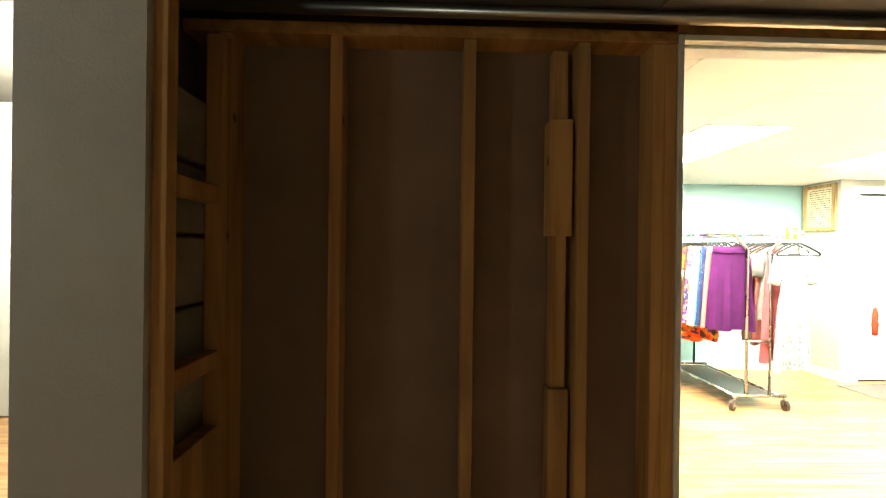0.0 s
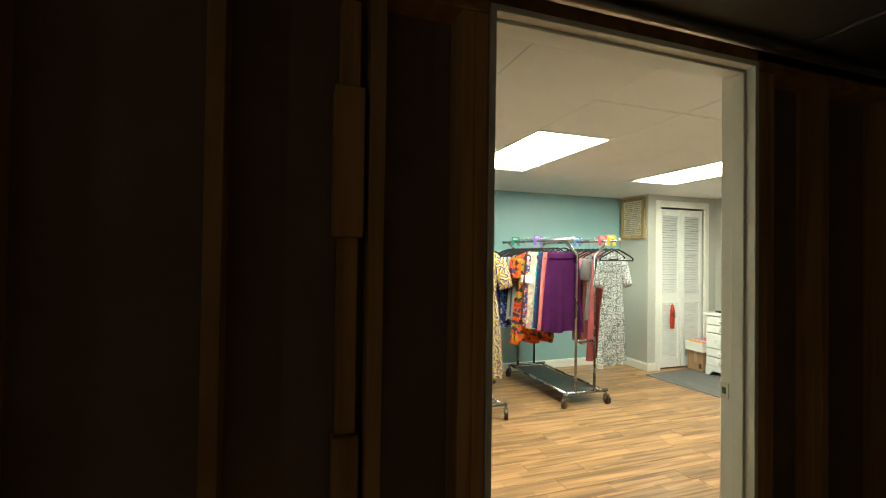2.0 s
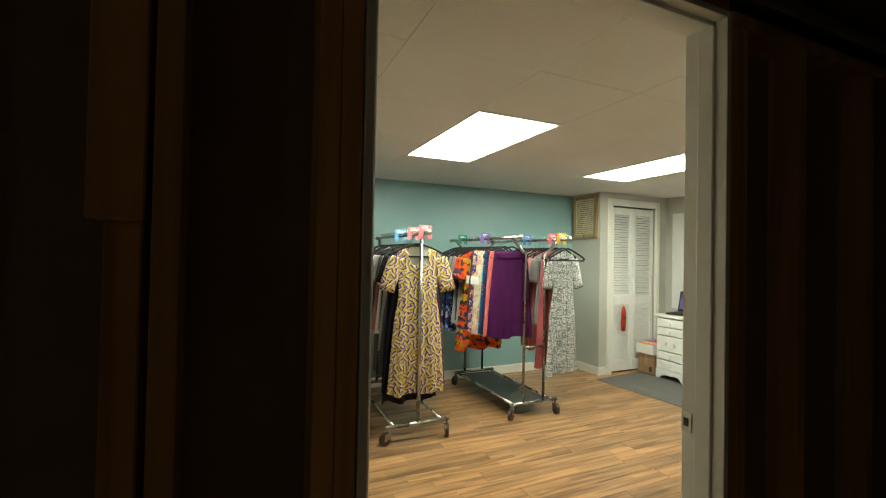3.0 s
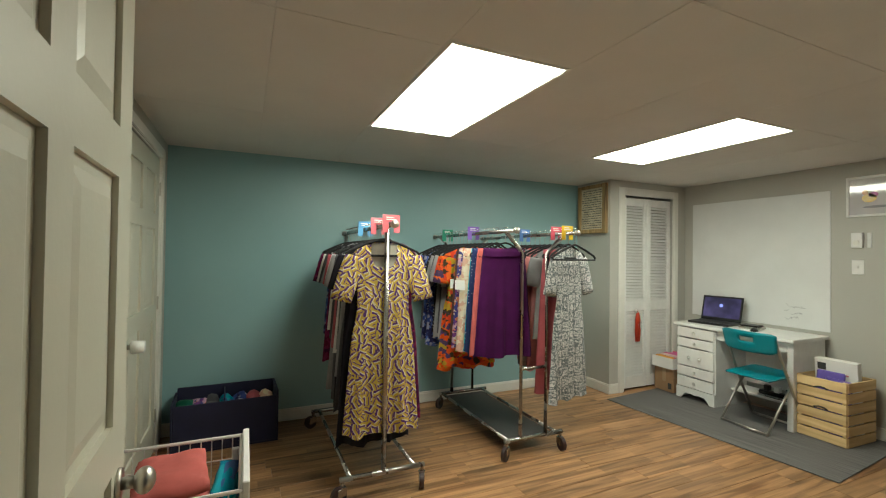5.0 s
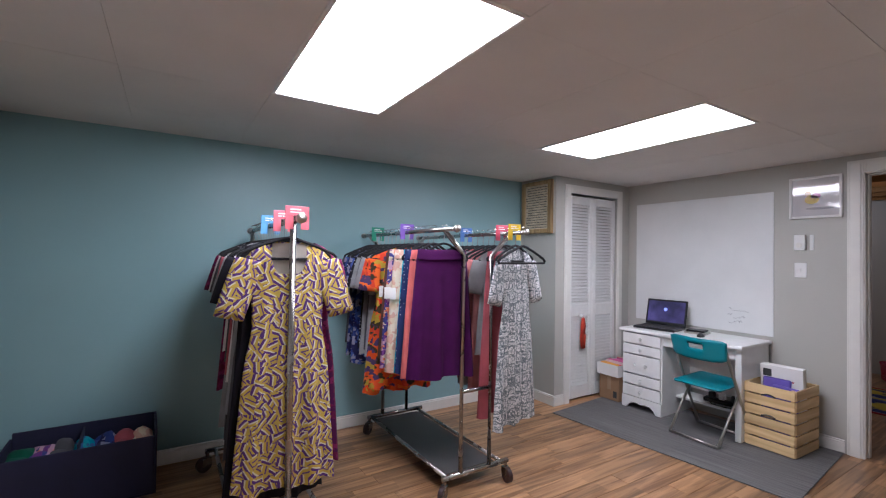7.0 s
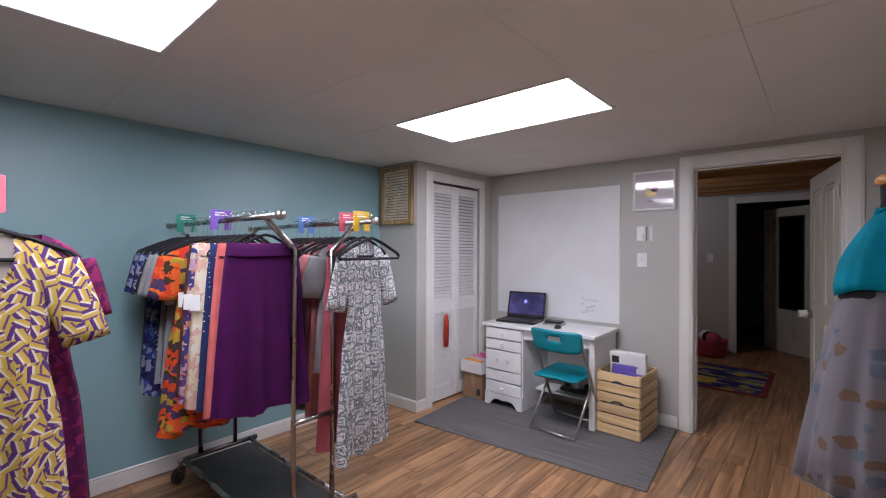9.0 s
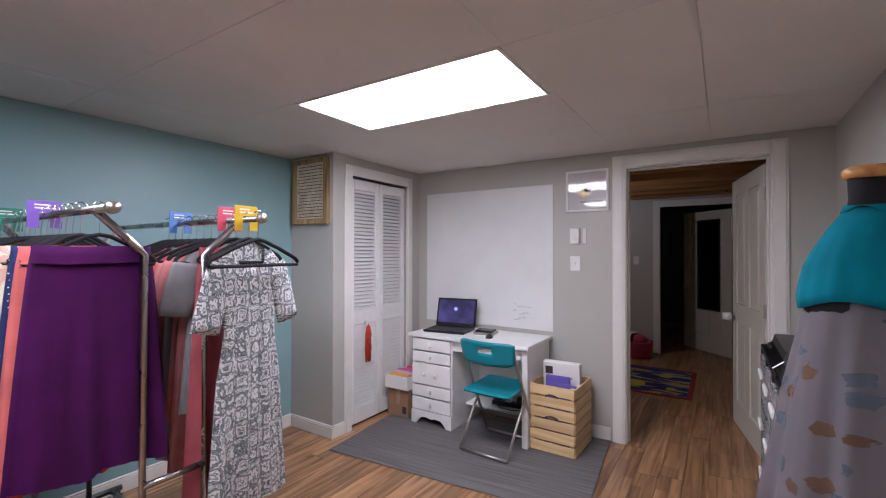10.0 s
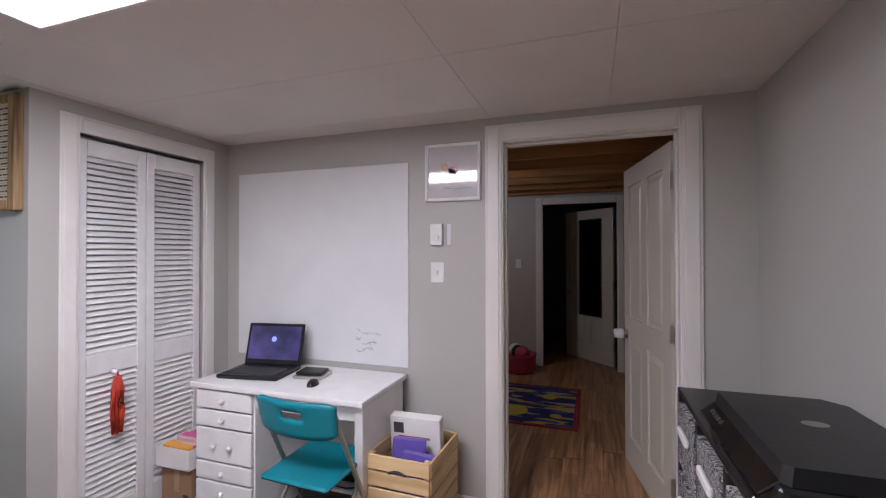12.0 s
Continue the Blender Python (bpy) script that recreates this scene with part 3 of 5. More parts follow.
for i, c in enumerate((PINKCLOTH, VELVET, PAPER_WHITE)):
    bm = bmesh.new()
    bmesh.ops.create_icosphere(bm, subdivisions=3, radius=0.1, matrix=Matrix.LocRotScale((-0.08 + 0.08 * i, 0.05 * (i - 1), 0.24), None, (1.1, 0.9, 0.75)))
    for v in bm.verts:
        v.co += 0.02 * noise.noise_vector(v.co * 12)
    part("toy", bm, c, bk, "", True)
sw = thing("light_switch", pose(8.85, 2.92, 1.3), "white light switch plate", "switch", "switches")
part("plate", B(-0.007, 0, -0.036, 0.036, -0.058, 0.058, 0.003), WHITE, sw)
part("toggle", B(-0.018, -0.007, -0.005, 0.005, -0.012, 0.012, 0.002), WHITE, sw)

# ---- closet with louvred folding doors ----
setting("closet_back", B(CX + 0.1, E, N - 0.02, N, 0, H), GREY_WALL, "", "wall")
slat = mesh_of("louvre_slat", box(bmesh.new(), -0.133, 0.133, -0.0165, 0.0165, -0.003, 0.003, 0.002), WHITE)
for k in range(2):
    leaf = thing("louvred_door", pose(4.60 + 0.353 * k + 0.175, CY + 0.035, 0.02), "white louvred folding closet door, closed", "closet door", "closet doors")
    bm = bmesh.new()
    for x0, x1, z0, z1 in ((-0.174, -0.128, 0, 1.98), (0.128, 0.174, 0, 1.98), (-0.128, 0.128, 0, 0.12), (-0.128, 0.128, 0.80, 0.91), (-0.128, 0.128, 1.90, 1.98)):
        box(bm, x0, x1, -0.0145, 0.0145, z0, z1, 0.003)
    part("door_frame", bm, WHITE, leaf)
    for z0, z1, cnt in ((0.12, 0.80, 22), (0.91, 1.90, 32)):
        for i in range(cnt):
            o = part("slat", slat, WHITE, leaf)
            o.matrix_basis = pose(0, 0, z0 + (i + 0.5) * (z1 - z0) / cnt, 48)
tassel = thing("closet_pull", pose(4.772, CY, -0.075), "red yarn tassel hanging from the closet door", "tassel")
part("knob", rod(bmesh.new(), (0, 0.02, 0.90), (0, -0.016, 0.90), 0.014, 14), WHITE, tassel, "small white knob", True)
part("loop", tube(bmesh.new(), [(0, -0.012, 0.9), (0.004, -0.018, 0.88), (0, -0.016, 0.86)], 0.005), RED, tassel, "red yarn loop", True)
for i in range(12):
    a = i * 0.55
    dx, dy = math.cos(a), math.sin(a)
    bm = tube(bmesh.new(), [(0.01 * dx, -0.018 + 0.005 * dy, 0.875), (0.027 * dx, -0.02 + 0.008 * dy, 0.80), (0.03 * dx, -0.018 + 0.009 * dy, 0.70), (0.02 * dx, -0.018 + 0.008 * dy, 0.61 - 0.014 * (i % 3))], 0.0075, 6)
    part("yarn_strand", bm, RED, tassel, "", True)

# framed wall text on the closet's side
OLDWOOD = wood("worn_frame_wood", (0.16, 0.09, 0.04), (0.48, 0.33, 0.15), "z", 0.7, 18, 0.2, knots=True)
CANVAS = mat("aged_text_panel", (0.62, 0.55, 0.42), 0.85, vary=0.2, scale=14)
sg = thing("wall_sign", pose(CX - 0.001, 4.585, 1.885), "rustic wood-framed sign with lines of lettering", "sign")
part("panel", B(-0.022, -0.006, -0.155, 0.155, -0.215, 0.215), CANVAS, sg)
for nm, y0, y1, z0, z1 in (("frame_side", -0.205, -0.155, -0.262, 0.255), ("frame_side", 0.155, 0.2, -0.255, 0.25), ("frame_rail", -0.155, 0.155, -0.258, -0.215), ("frame_rail", -0.155, 0.155, 0.215, 0.252)):
    part(nm, B(-0.035, 0, y0, y1, z0, z1, 0.004), OLDWOOD, sg)
rnd = random.Random(3)
for i in range(17):
    y = -0.14 + rnd.uniform(0, 0.01)
    bm = bmesh.new()
    while y < 0.125:
        wl = rnd.uniform(0.012, 0.045)
        box(bm, -0.0235, -0.0215, y, min(y + wl, 0.146), 0.189 - i * 0.0245, 0.196 - i * 0.0245)
        y += wl + 0.008
    part("lettering", bm, INK, sg)
    part("board_joint", B(-0.0228, -0.0215, -0.15, 0.15, 0.2035 - i * 0.0245, 0.2055 - i * 0.0245), OLDWOOD, sg)

# ---- east wall ----
wb = thing("whiteboard", pose(E, 3.635, 1.365), "large frameless whiteboard fixed to the grey wall", "whiteboard")
part("board", B(-0.008, -0.001, -0.618, 0.618, -0.594, 0.594, 0.002), BOARD, wb)
rnd = random.Random(5)
MARKER = mat("worn_marker", (0.22, 0.22, 0.24), 0.7)
for i in range(11):
    y, z = -0.27 - 0.04 * (i % 4) - rnd.uniform(0, 0.02), -0.40 - 0.055 * (i // 4) + rnd.uniform(-0.012, 0.012)
    pts = [(-0.0085, y - 0.011 * k, z + rnd.uniform(-0.011, 0.011)) for k in range(rnd.randint(3, 6))]
    part("marker_stroke", tube(bmesh.new(), pts, 0.0014, 5), MARKER, wb, "faint marker scribble")
pic = thing("picture", pose(E, 2.748, 1.885), "child's drawing in a thin white frame", "picture")
bm = bmesh.new()
for y0, y1, z0, z1 in ((-0.162, -0.144, -0.16, 0.16), (0.144, 0.162, -0.16, 0.16), (-0.144, 0.144, -0.16, -0.142), (-0.144, 0.144, 0.142, 0.16)):
    box(bm, -0.02, -0.001, y0, y1, z0, z1, 0.003)
part("frame", bm, WHITE, pic, "thin white frame")
SHEET = mat("drawing_sheet", (0.6, 0.58, 0.6), 0.06, vary=0.05, bump=0.0, coat=1.0)
part("drawing", B(-0.01, -0.002, -0.144, 0.144, -0.142, 0.142), SHEET, pic)
for nm, y, z, ry, rz_, c in (("drawn_body", 0.02, -0.015, 0.045, 0.035, (0.6, 0.42, 0.05)), ("drawn_wing", -0.005, 0.01, 0.03, 0.02, (0.45, 0.12, 0.3)), ("drawn_head", 0.045, 0.03, 0.02, 0.02, (0.5, 0.25, 0.08)), ("drawn_ground", -0.03, -0.085, 0.09, 0.01, (0.3, 0.3, 0.32))):
    bm = bmesh.new()
    bmesh.ops.create_cone(bm, cap_ends=True, segments=20, radius1=1, radius2=1, depth=1, matrix=pose(-0.0105, y, z, 0, 90, 0) @ Matrix.Diagonal((rz_, ry, 0.001, 1)))
    part(nm, bm, mat(nm + "_colour", c, 0.15, coat=0.8), pic)
th = thing("thermostat", pose(E, 2.84, 1.538), "white wall thermostat with a round dial", "thermostat")
part("body", B(-0.03, -0.001, -0.036, 0.036, -0.06, 0.06, 0.006, seg=2), WHITE, th)
bm = bmesh.new()
rod(bm, (-0.03, 0, -0.02), (-0.04, 0, -0.02), 0.02, 20)
part("dial", bm, TRIM, th)
part("side_strip", B(-0.008, -0.001, -0.085, -0.058, -0.06, 0.06, 0.002), BOARD, th)
sw = thing("light_switch", pose(E, 2.84, 1.323), "white light switch plate below the thermostat", "switch", "switches")
part("plate", B(-0.007, -0.001, -0.04, 0.04, -0.058, 0.058, 0.003), WHITE, sw)
part("toggle", B(-0.018, -0.007, -0.005, 0.005, -0.012, 0.012, 0.002), WHITE, sw)

# grey rug under the desk
RUGM = mat("grey_rug", (0.13, 0.125, 0.125), 0.95, vary=0.12, scale=5, bump=0.6, bscale=300)
nt = RUGM.node_tree
wv = nt.nodes.new("ShaderNodeTexNoise")
wv.inputs["Scale"].default_value = 1.0
tcn = nt.nodes.new("ShaderNodeTexCoord")
mpn = nt.nodes.new("ShaderNodeMapping")
mpn.inputs["Scale"].default_value = (90, 1.5, 1)
nt.links.new(tcn.outputs["Object"], mpn.inputs["Vector"])
nt.links.new(mpn.outputs["Vector"], wv.inputs["Vector"])
rpn = nt.nodes.new("ShaderNodeValToRGB")
rpn.color_ramp.elements[0].position, rpn.color_ramp.elements[1].position = 0.35, 0.65
rpn.color_ramp.elements[0].color, rpn.color_ramp.elements[1].color = (0.105, 0.10, 0.098, 1), (0.175, 0.167, 0.165, 1)
nt.links.new(wv.outputs["Fac"], rpn.inputs["Fac"])
nt.links.new(rpn.outputs["Color"], nt.nodes["Principled BSDF"].inputs["Base Color"])
tagged(part("striped_rug", B(-0.55, 0.55, -0.875, 0.875, 0.001, 0.009, 0.003), RUGM), "grey finely striped rug under the desk", "rug").matrix_basis = pose(4.872, 3.40, 0, 0, 0, 5)

# desk: top, drawer pedestal, shelf and side panel
DX0, DX1, DY0, DY1, DZ = 4.985, 5.485, 3.03, 4.06, 0.735
desk = thing("desk", pose(0, 0, 0.009), "white painted wooden desk with drawers on one side", "desk")
part("desktop", B(DX0 - 0.015, DX1, DY0 - 0.012, DY1 + 0.012, DZ - 0.03, DZ, 0.008, seg=2), WHITE, desk)
py0, py1 = 3.66, 4.045
bm = bmesh.new()
box(bm, DX0 + 0.02, DX1 - 0.02, py0, py0 + 0.018, 0.0, DZ - 0.031)
box(bm, DX0 + 0.02, DX1 - 0.02, py1 - 0.018, py1, 0.0, DZ - 0.031)
box(bm, DX0 + 0.02, DX1 - 0.02, py0 + 0.018, py1 - 0.018, 0.09, 0.11)
box(bm, DX1 - 0.04, DX1 - 0.02, py0 + 0.018, py1 - 0.018, 0.11, DZ - 0.031)
part("pedestal", bm, WHITE, desk)
# scalloped plinth
bm = bmesh.new()
prof = [(py0, 0.0), (py0 + 0.05, 0.0), (py0 + 0.07, 0.03), (py0 + 0.10, 0.055), (py0 + 0.15, 0.06), ((py0 + py1) / 2, 0.05), (py1 - 0.15, 0.06), (py1 - 0.10, 0.055), (py1 - 0.07, 0.03), (py1 - 0.05, 0.0), (py1, 0.0), (py1, 0.11), (py0, 0.11)]
f = bm.faces.new([bm.verts.new((DX0, y, z)) for y, z in prof])
ex = bmesh.ops.extrude_face_region(bm, geom=[f])
bmesh.ops.translate(bm, verts=[v for v in ex["geom"] if isinstance(v, bmesh.types.BMVert)], vec=(0.019, 0, 0))
part("plinth", bm, WHITE, desk)
for z0, z1 in ((0.60, 0.695), (0.505, 0.59), (0.325, 0.495), (0.225, 0.315), (0.115, 0.215)):
    dr = part("drawer", B(DX0 - 0.002, DX0 + 0.018, py0 + 0.008, py1 - 0.008, z0, z1, 0.006, seg=2), WHITE, desk)
    for u in ((0.36, 0.64) if z1 - z0 > 0.12 else (0.5,)):
        bm = bmesh.new()
        y = py0 + u * (py1 - py0)
        rod(bm, (DX0, y, (z0 + z1) / 2), (DX0 - 0.012, y, (z0 + z1) / 2), 0.007, 10)
        bmesh.ops.create_uvsphere(bm, u_segments=12, v_segments=8, radius=0.015, matrix=Matrix.Translation((DX0 - 0.018, y, (z0 + z1) / 2)))
        part("knob", bm, WHITE, dr, "round white knob", True)
part("side_panel", B(DX0 + 0.02, DX1 - 0.02, DY0 + 0.005, DY0 + 0.05, 0, DZ - 0.031, 0.004), WHITE, desk)
part("drawer_front", B(DX0 + 0.03, DX0 + 0.05, DY0 + 0.05, py0, 0.62, DZ - 0.031, 0.003), WHITE, desk)
part("low_shelf", B(DX1 - 0.26, DX1 - 0.036, DY0 + 0.05, py0, 0.14, 0.16, 0.002), WHITE, desk)
part("back_panel", B(DX1 - 0.035, DX1 - 0.02, DY0 + 0.05, py0, 0.2, 0.62), WHITE, desk)

ps = thing("power_strip", pose(5.33, 3.32, 0.1695, 0, 0, 4), "black power strip with adapters on the desk's low shelf", "power strip")
part("strip", B(-0.03, 0.03, -0.14, 0.14, 0, 0.035, 0.006), BLACK, ps)
for y in (-0.09, 0.0, 0.08):
    part("adapter", B(-0.025, 0.025, y - 0.022, y + 0.022, 0.0355, 0.085, 0.006), BLACK if y else WHITE, ps)
part("cable", tube(bmesh.new(), [(-0.03, 0.1, 0.02), (-0.09, 0.05, 0.006), (-0.10, -0.05, 0.006), (-0.06, -0.16, 0.006)], 0.004, 6), BLACK, ps)

# laptop
lap = thing("laptop", pose(5.215, 3.82, DZ + 0.009, 0, 0, 8), "black laptop, open, showing a dark purple screen", "laptop")
part("base", B(-0.13, 0.13, -0.185, 0.185, 0, 0.022, 0.006), BLACK, lap)
part("keyboard", B(-0.10, 0.05, -0.155, 0.155, 0.0221, 0.024), INK, lap, "dark keyboard")
lid = part("lid", B(-0.006, 0.006, -0.185, 0.185, 0, 0.245, 0.004), BLACK, lap)
lid.matrix_basis = pose(0.125, 0, 0.02, 0, 14, 0)
SCREEN = bpy.data.materials.new("laptop_screen")
SCREEN.use_nodes = True
nt = SCREEN.node_tree
gz = nt.nodes.new("ShaderNodeTexNoise")
gz.inputs["Scale"].default_value = 7
tcs = nt.nodes.new("ShaderNodeTexCoord")
rs = nt.nodes.new("ShaderNodeValToRGB")
rs.color_ramp.elements[0].position, rs.color_ramp.elements[1].position = 0.35, 0.75
rs.color_ramp.elements[0].color, rs.color_ramp.elements[1].color = (0.025, 0.022, 0.06, 1), (0.09, 0.07, 0.2, 1)
nt.links.new(tcs.outputs["Object"], gz.inputs["Vector"])
nt.links.new(gz.outputs["Fac"], rs.inputs["Fac"])
pb = nt.nodes["Principled BSDF"]
pb.inputs["Base Color"].default_value = (0.01, 0.01, 0.012, 1)
pb.inputs["Roughness"].default_value = 0.2
nt.links.new(rs.outputs["Color"], pb.inputs["Emission Color"])
pb.inputs["Emission Strength"].default_value = 0.9
scr = part("screen", B(-0.0075, -0.0062, -0.168, 0.168, 0.03, 0.228), SCREEN, lid, "dark purple lit screen")
bm = bmesh.new()
rod(bm, (-0.0085, 0.005, 0.15), (-0.0075, 0.005, 0.15), 0.016, 16)
part("screen_icon", bm, glow("screen_icon_light", (0.25, 0.3, 0.9), 0.7), lid, "small blue emblem on screen")
dv = thing("disc_drive", pose(5.27, 3.50, DZ + 0.009, 0, 0, 10), "small stack of flat black and silver devices", "device")
part("lower_case", B(-0.07, 0.07, -0.085, 0.085, 0, 0.018, 0.004), STEEL, dv)
part("upper_case", B(-0.055, 0.06, -0.07, 0.075, 0.0185, 0.034, 0.004), BLACK, dv)
ms = thing("mouse", pose(5.13, 3.40, DZ + 0.009, 0, 0, 15), "small black computer mouse on the desk", "mouse")
bm = bmesh.new()
bmesh.ops.create_uvsphere(bm, u_segments=16, v_segments=10, radius=1, matrix=Matrix.Diagonal((0.05, 0.029, 0.032, 1)))
bmesh.ops.bisect_plane(bm, geom=bm.verts[:] + bm.edges[:] + bm.faces[:], plane_co=(0, 0, 0), plane_no=(0, 0, -1), clear_outer=True)
bmesh.ops.holes_fill(bm, edges=bm.edges)
part("mouse_body", bm, BLACK, ms, "", True)

# folding chair, facing the desk
ch = thing("folding_chair", pose(4.965, 3.245, 0.009, 0, 0, -3), "teal plastic folding chair with silver tube frame", "chair")
bm = bmesh.new()
for s in (-1, 1):
    y = s * 0.205
    # long tube: floor at the desk side up to the top of the backrest
    tube(bm, [(0.20, y, 0.012), (0.0, y, 0.40), (-0.13, y * 0.98, 0.66), (-0.165, y * 0.95, 0.77)], 0.011)
rod(bm, (0.195, -0.205, 0.014), (0.195, 0.205, 0.014), 0.010)
rod(bm, (-0.165, -0.19, 0.765), (-0.165, 0.19, 0.765), 0.009)
part("front_tube", bm, STEEL, ch, "silver steel tube", True)
bm = bmesh.new()
for s in (-1, 1):
    tube(bm, [(-0.22, s * 0.185, 0.012), (-0.06, s * 0.185, 0.22), (0.12, s * 0.185, 0.425)], 0.010)
rod(bm, (-0.22, -0.185, 0.013), (-0.22, 0.185, 0.013), 0.010)
part("rear_tube", bm, STEEL, ch, "silver steel tube", True)


def curved_plate(w0, w1, h0, h1, sag, t, hole=None, nx=22, nz=8):
    """A plate across y and up z, bowed back towards -x, with an optional slot."""
    bm = bmesh.new()
    g = {}
    for side in (0, 1):
        for i in range(nx + 1):
            for j in range(nz + 1):
                u, v = i / nx * 2 - 1, j / nz
                w = w0 + (w1 - w0) * v
                corner = 0.018 * (abs(u) ** 8)
                z = h0 + (h1 - h0) * v + (corner if v < 0.5 else -corner) * abs(2 * v - 1)
                g[side, i, j] = bm.verts.new((-sag * (1 - u * u) + (t if side else 0), u * w, z))
    for i in range(nx):
        for j in range(nz):
            if hole and hole[0] <= i < hole[1] and hole[2] <= j < hole[3]:
                continue
            for side in (0, 1):
                bm.faces.new([g[side, i, j], g[side, i + 1, j], g[side, i + 1, j + 1], g[side, i, j + 1]])
    seen = [(i, j) for i in range(nx) for j in range(nz) if not (hole and hole[0] <= i < hole[1] and hole[2] <= j < hole[3])]
    ss = set(seen)
    for i, j in seen:
        for (di, dj, a, b) in ((-1, 0, (i, j), (i, j + 1)), (1, 0, (i + 1, j), (i + 1, j + 1)), (0, -1, (i, j), (i + 1, j)), (0, 1, (i, j + 1), (i + 1, j + 1))):
            if (i + di, j + dj) not in ss:
                bm.faces.new([g[0, a[0], a[1]], g[0, b[0], b[1]], g[1, b[0], b[1]], g[1, a[0], a[1]]])
    return bm


back = part("backrest", curved_plate(0.205, 0.215, 0, 0.17, 0.035, 0.014, (8, 14, 4, 6)), TEAL, ch, "teal plastic backrest with hand slot", True)
back.matrix_basis = pose(-0.145, 0, 0.62, 0, -12, 0)
bm = bmesh.new()
box(bm, -0.19, 0.19, -0.18, 0.18, 0, 0.022, 0.018, seg=3)
part("seat", bm, TEAL, ch, "teal plastic seat", True).matrix_basis = pose(-0.0, 0, 0.415, 0, -3, 0)

# pine crate with papers
cr = thing("pine_crate", pose(5.235, 2.866, 0.009, 0, 0, -2), "tall pale pine slatted crate holding papers", "crate")
cw, cd = 0.16, 0.19
for i in range(6):
    z0 = 0.005 + i * 0.079
    z1 = z0 + 0.068
    for s in (-1, 1):
        bm = bmesh.new()
        box(bm, s * cd - 0.006, s * cd + 0.006, -cw, cw, z0, z1, 0.002)
        part("slat", bm, PINE, cr)
        part("slat", B(-cd + 0.0065, cd - 0.0065, s * cw - 0.006, s * cw + 0.006, z0, z1, 0.002), PINE_X, cr)
for sx in (-1, 1):
    for sy in (-1, 1):
        part("corner_post", B(sx * (cd - 0.028), sx * (cd - 0.0065), sy * (cw - 0.03), sy * (cw - 0.0065), 0.0, 0.47), PINE, cr)
for z in (0.395, 0.245):
    bm = bmesh.new()
    tube(bm, [(-cd - 0.0065, -0.045 + 0.09 * k / 8, z + 0.012 * math.sin(math.pi * k / 8)) for k in range(9)], 0.006, 6)
    part("hand_slot", bm, INK, cr, "dark cut-out hand slot")
part("crate_floor", B(-cd + 0.007, cd - 0.007, -cw + 0.007, cw - 0.007, 0.012, 0.022), PINE, cr)
PURPLE = mat("purple_folder", (0.14, 0.10, 0.42), 0.35, vary=0.1)
bx = thing("mailer_box", pose(5.33, 2.875, 0.04, 0, -6, 2), "white printed mailing box standing in the crate", "box")
part("carton", B(-0.03, 0.03, -0.135, 0.135, 0.0, 0.56, 0.003), PAPER_WHITE, bx)
part("print_bar", B(-0.0315, -0.0302, -0.08, 0.09, 0.45, 0.462), mat("print_pink", (0.5, 0.15, 0.2), 0.7), bx)
part("print_square", B(-0.0315, -0.0302, 0.06, 0.115, 0.475, 0.53), INK, bx)
for i, (x, y, a, hgt) in enumerate(((5.13, 2.90, 14, 0.50), (5.19, 2.92, 24, 0.54), (5.10, 2.83, 8, 0.46))):
    fo = thing("purple_folder", pose(x, y - 0.02, 0.05, a * 0.15, a * 0.5, 10 - 7 * i), "shiny purple plastic mailer in the crate", "mailer", "purple mailers")
    bm = bmesh.new()
    box(bm, -0.012, 0.012, -0.085, 0.085, 0, hgt - 0.03, 0.008)
    part("sleeve", bm, PURPLE, fo)

# boxes between desk and closet
cb = thing("cardboard_box", pose(5.18, 4.205, 0.009), "brown cardboard box on the floor beside the desk", "box")
part("carton", B(-0.17, 0.17, -0.105, 0.115, 0, 0.24, 0.003), CARDBOARD, cb)
part("tape", B(-0.1715, -0.1702, -0.02, 0.02, 0.10, 0.24), mat("box_tape", (0.4, 0.27, 0.16), 0.3), cb)
part("label", B(-0.1715, -0.1702, -0.085, -0.045, 0.03, 0.09), INK, cb)
tb = thing("storage_tray", pose(5.17, 4.205, 0.2495), "white box with pink and orange packets inside", "box")
bm = bmesh.new()
box(bm, -0.19, 0.19, -0.12, 0.12, 0, 0.005)
for x0, x1, y0, y1 in ((-0.19, -0.185, -0.12, 0.12), (0.185, 0.19, -0.12, 0.12), (-0.185, 0.185, -0.12, -0.115), (-0.185, 0.185, 0.115, 0.12)):
    box(bm, x0, x1, y0, y1, 0.005, 0.11)
part("tray", bm, PAPER_WHITE, tb)
PACK = fabric("packet_print", [(0.7, 0.1, 0.15), (0.8, 0.4, 0.08), (0.7, 0.5, 0.5), (0.7, 0.15, 0.35)], "blots", 20)
for i in range(4):
    part("packet", B(-0.17 + 0.085 * i, -0.10 + 0.085 * i, -0.1, 0.1, 0.006, 0.115 + 0.012 * (i % 2), 0.006), PACK, tb)

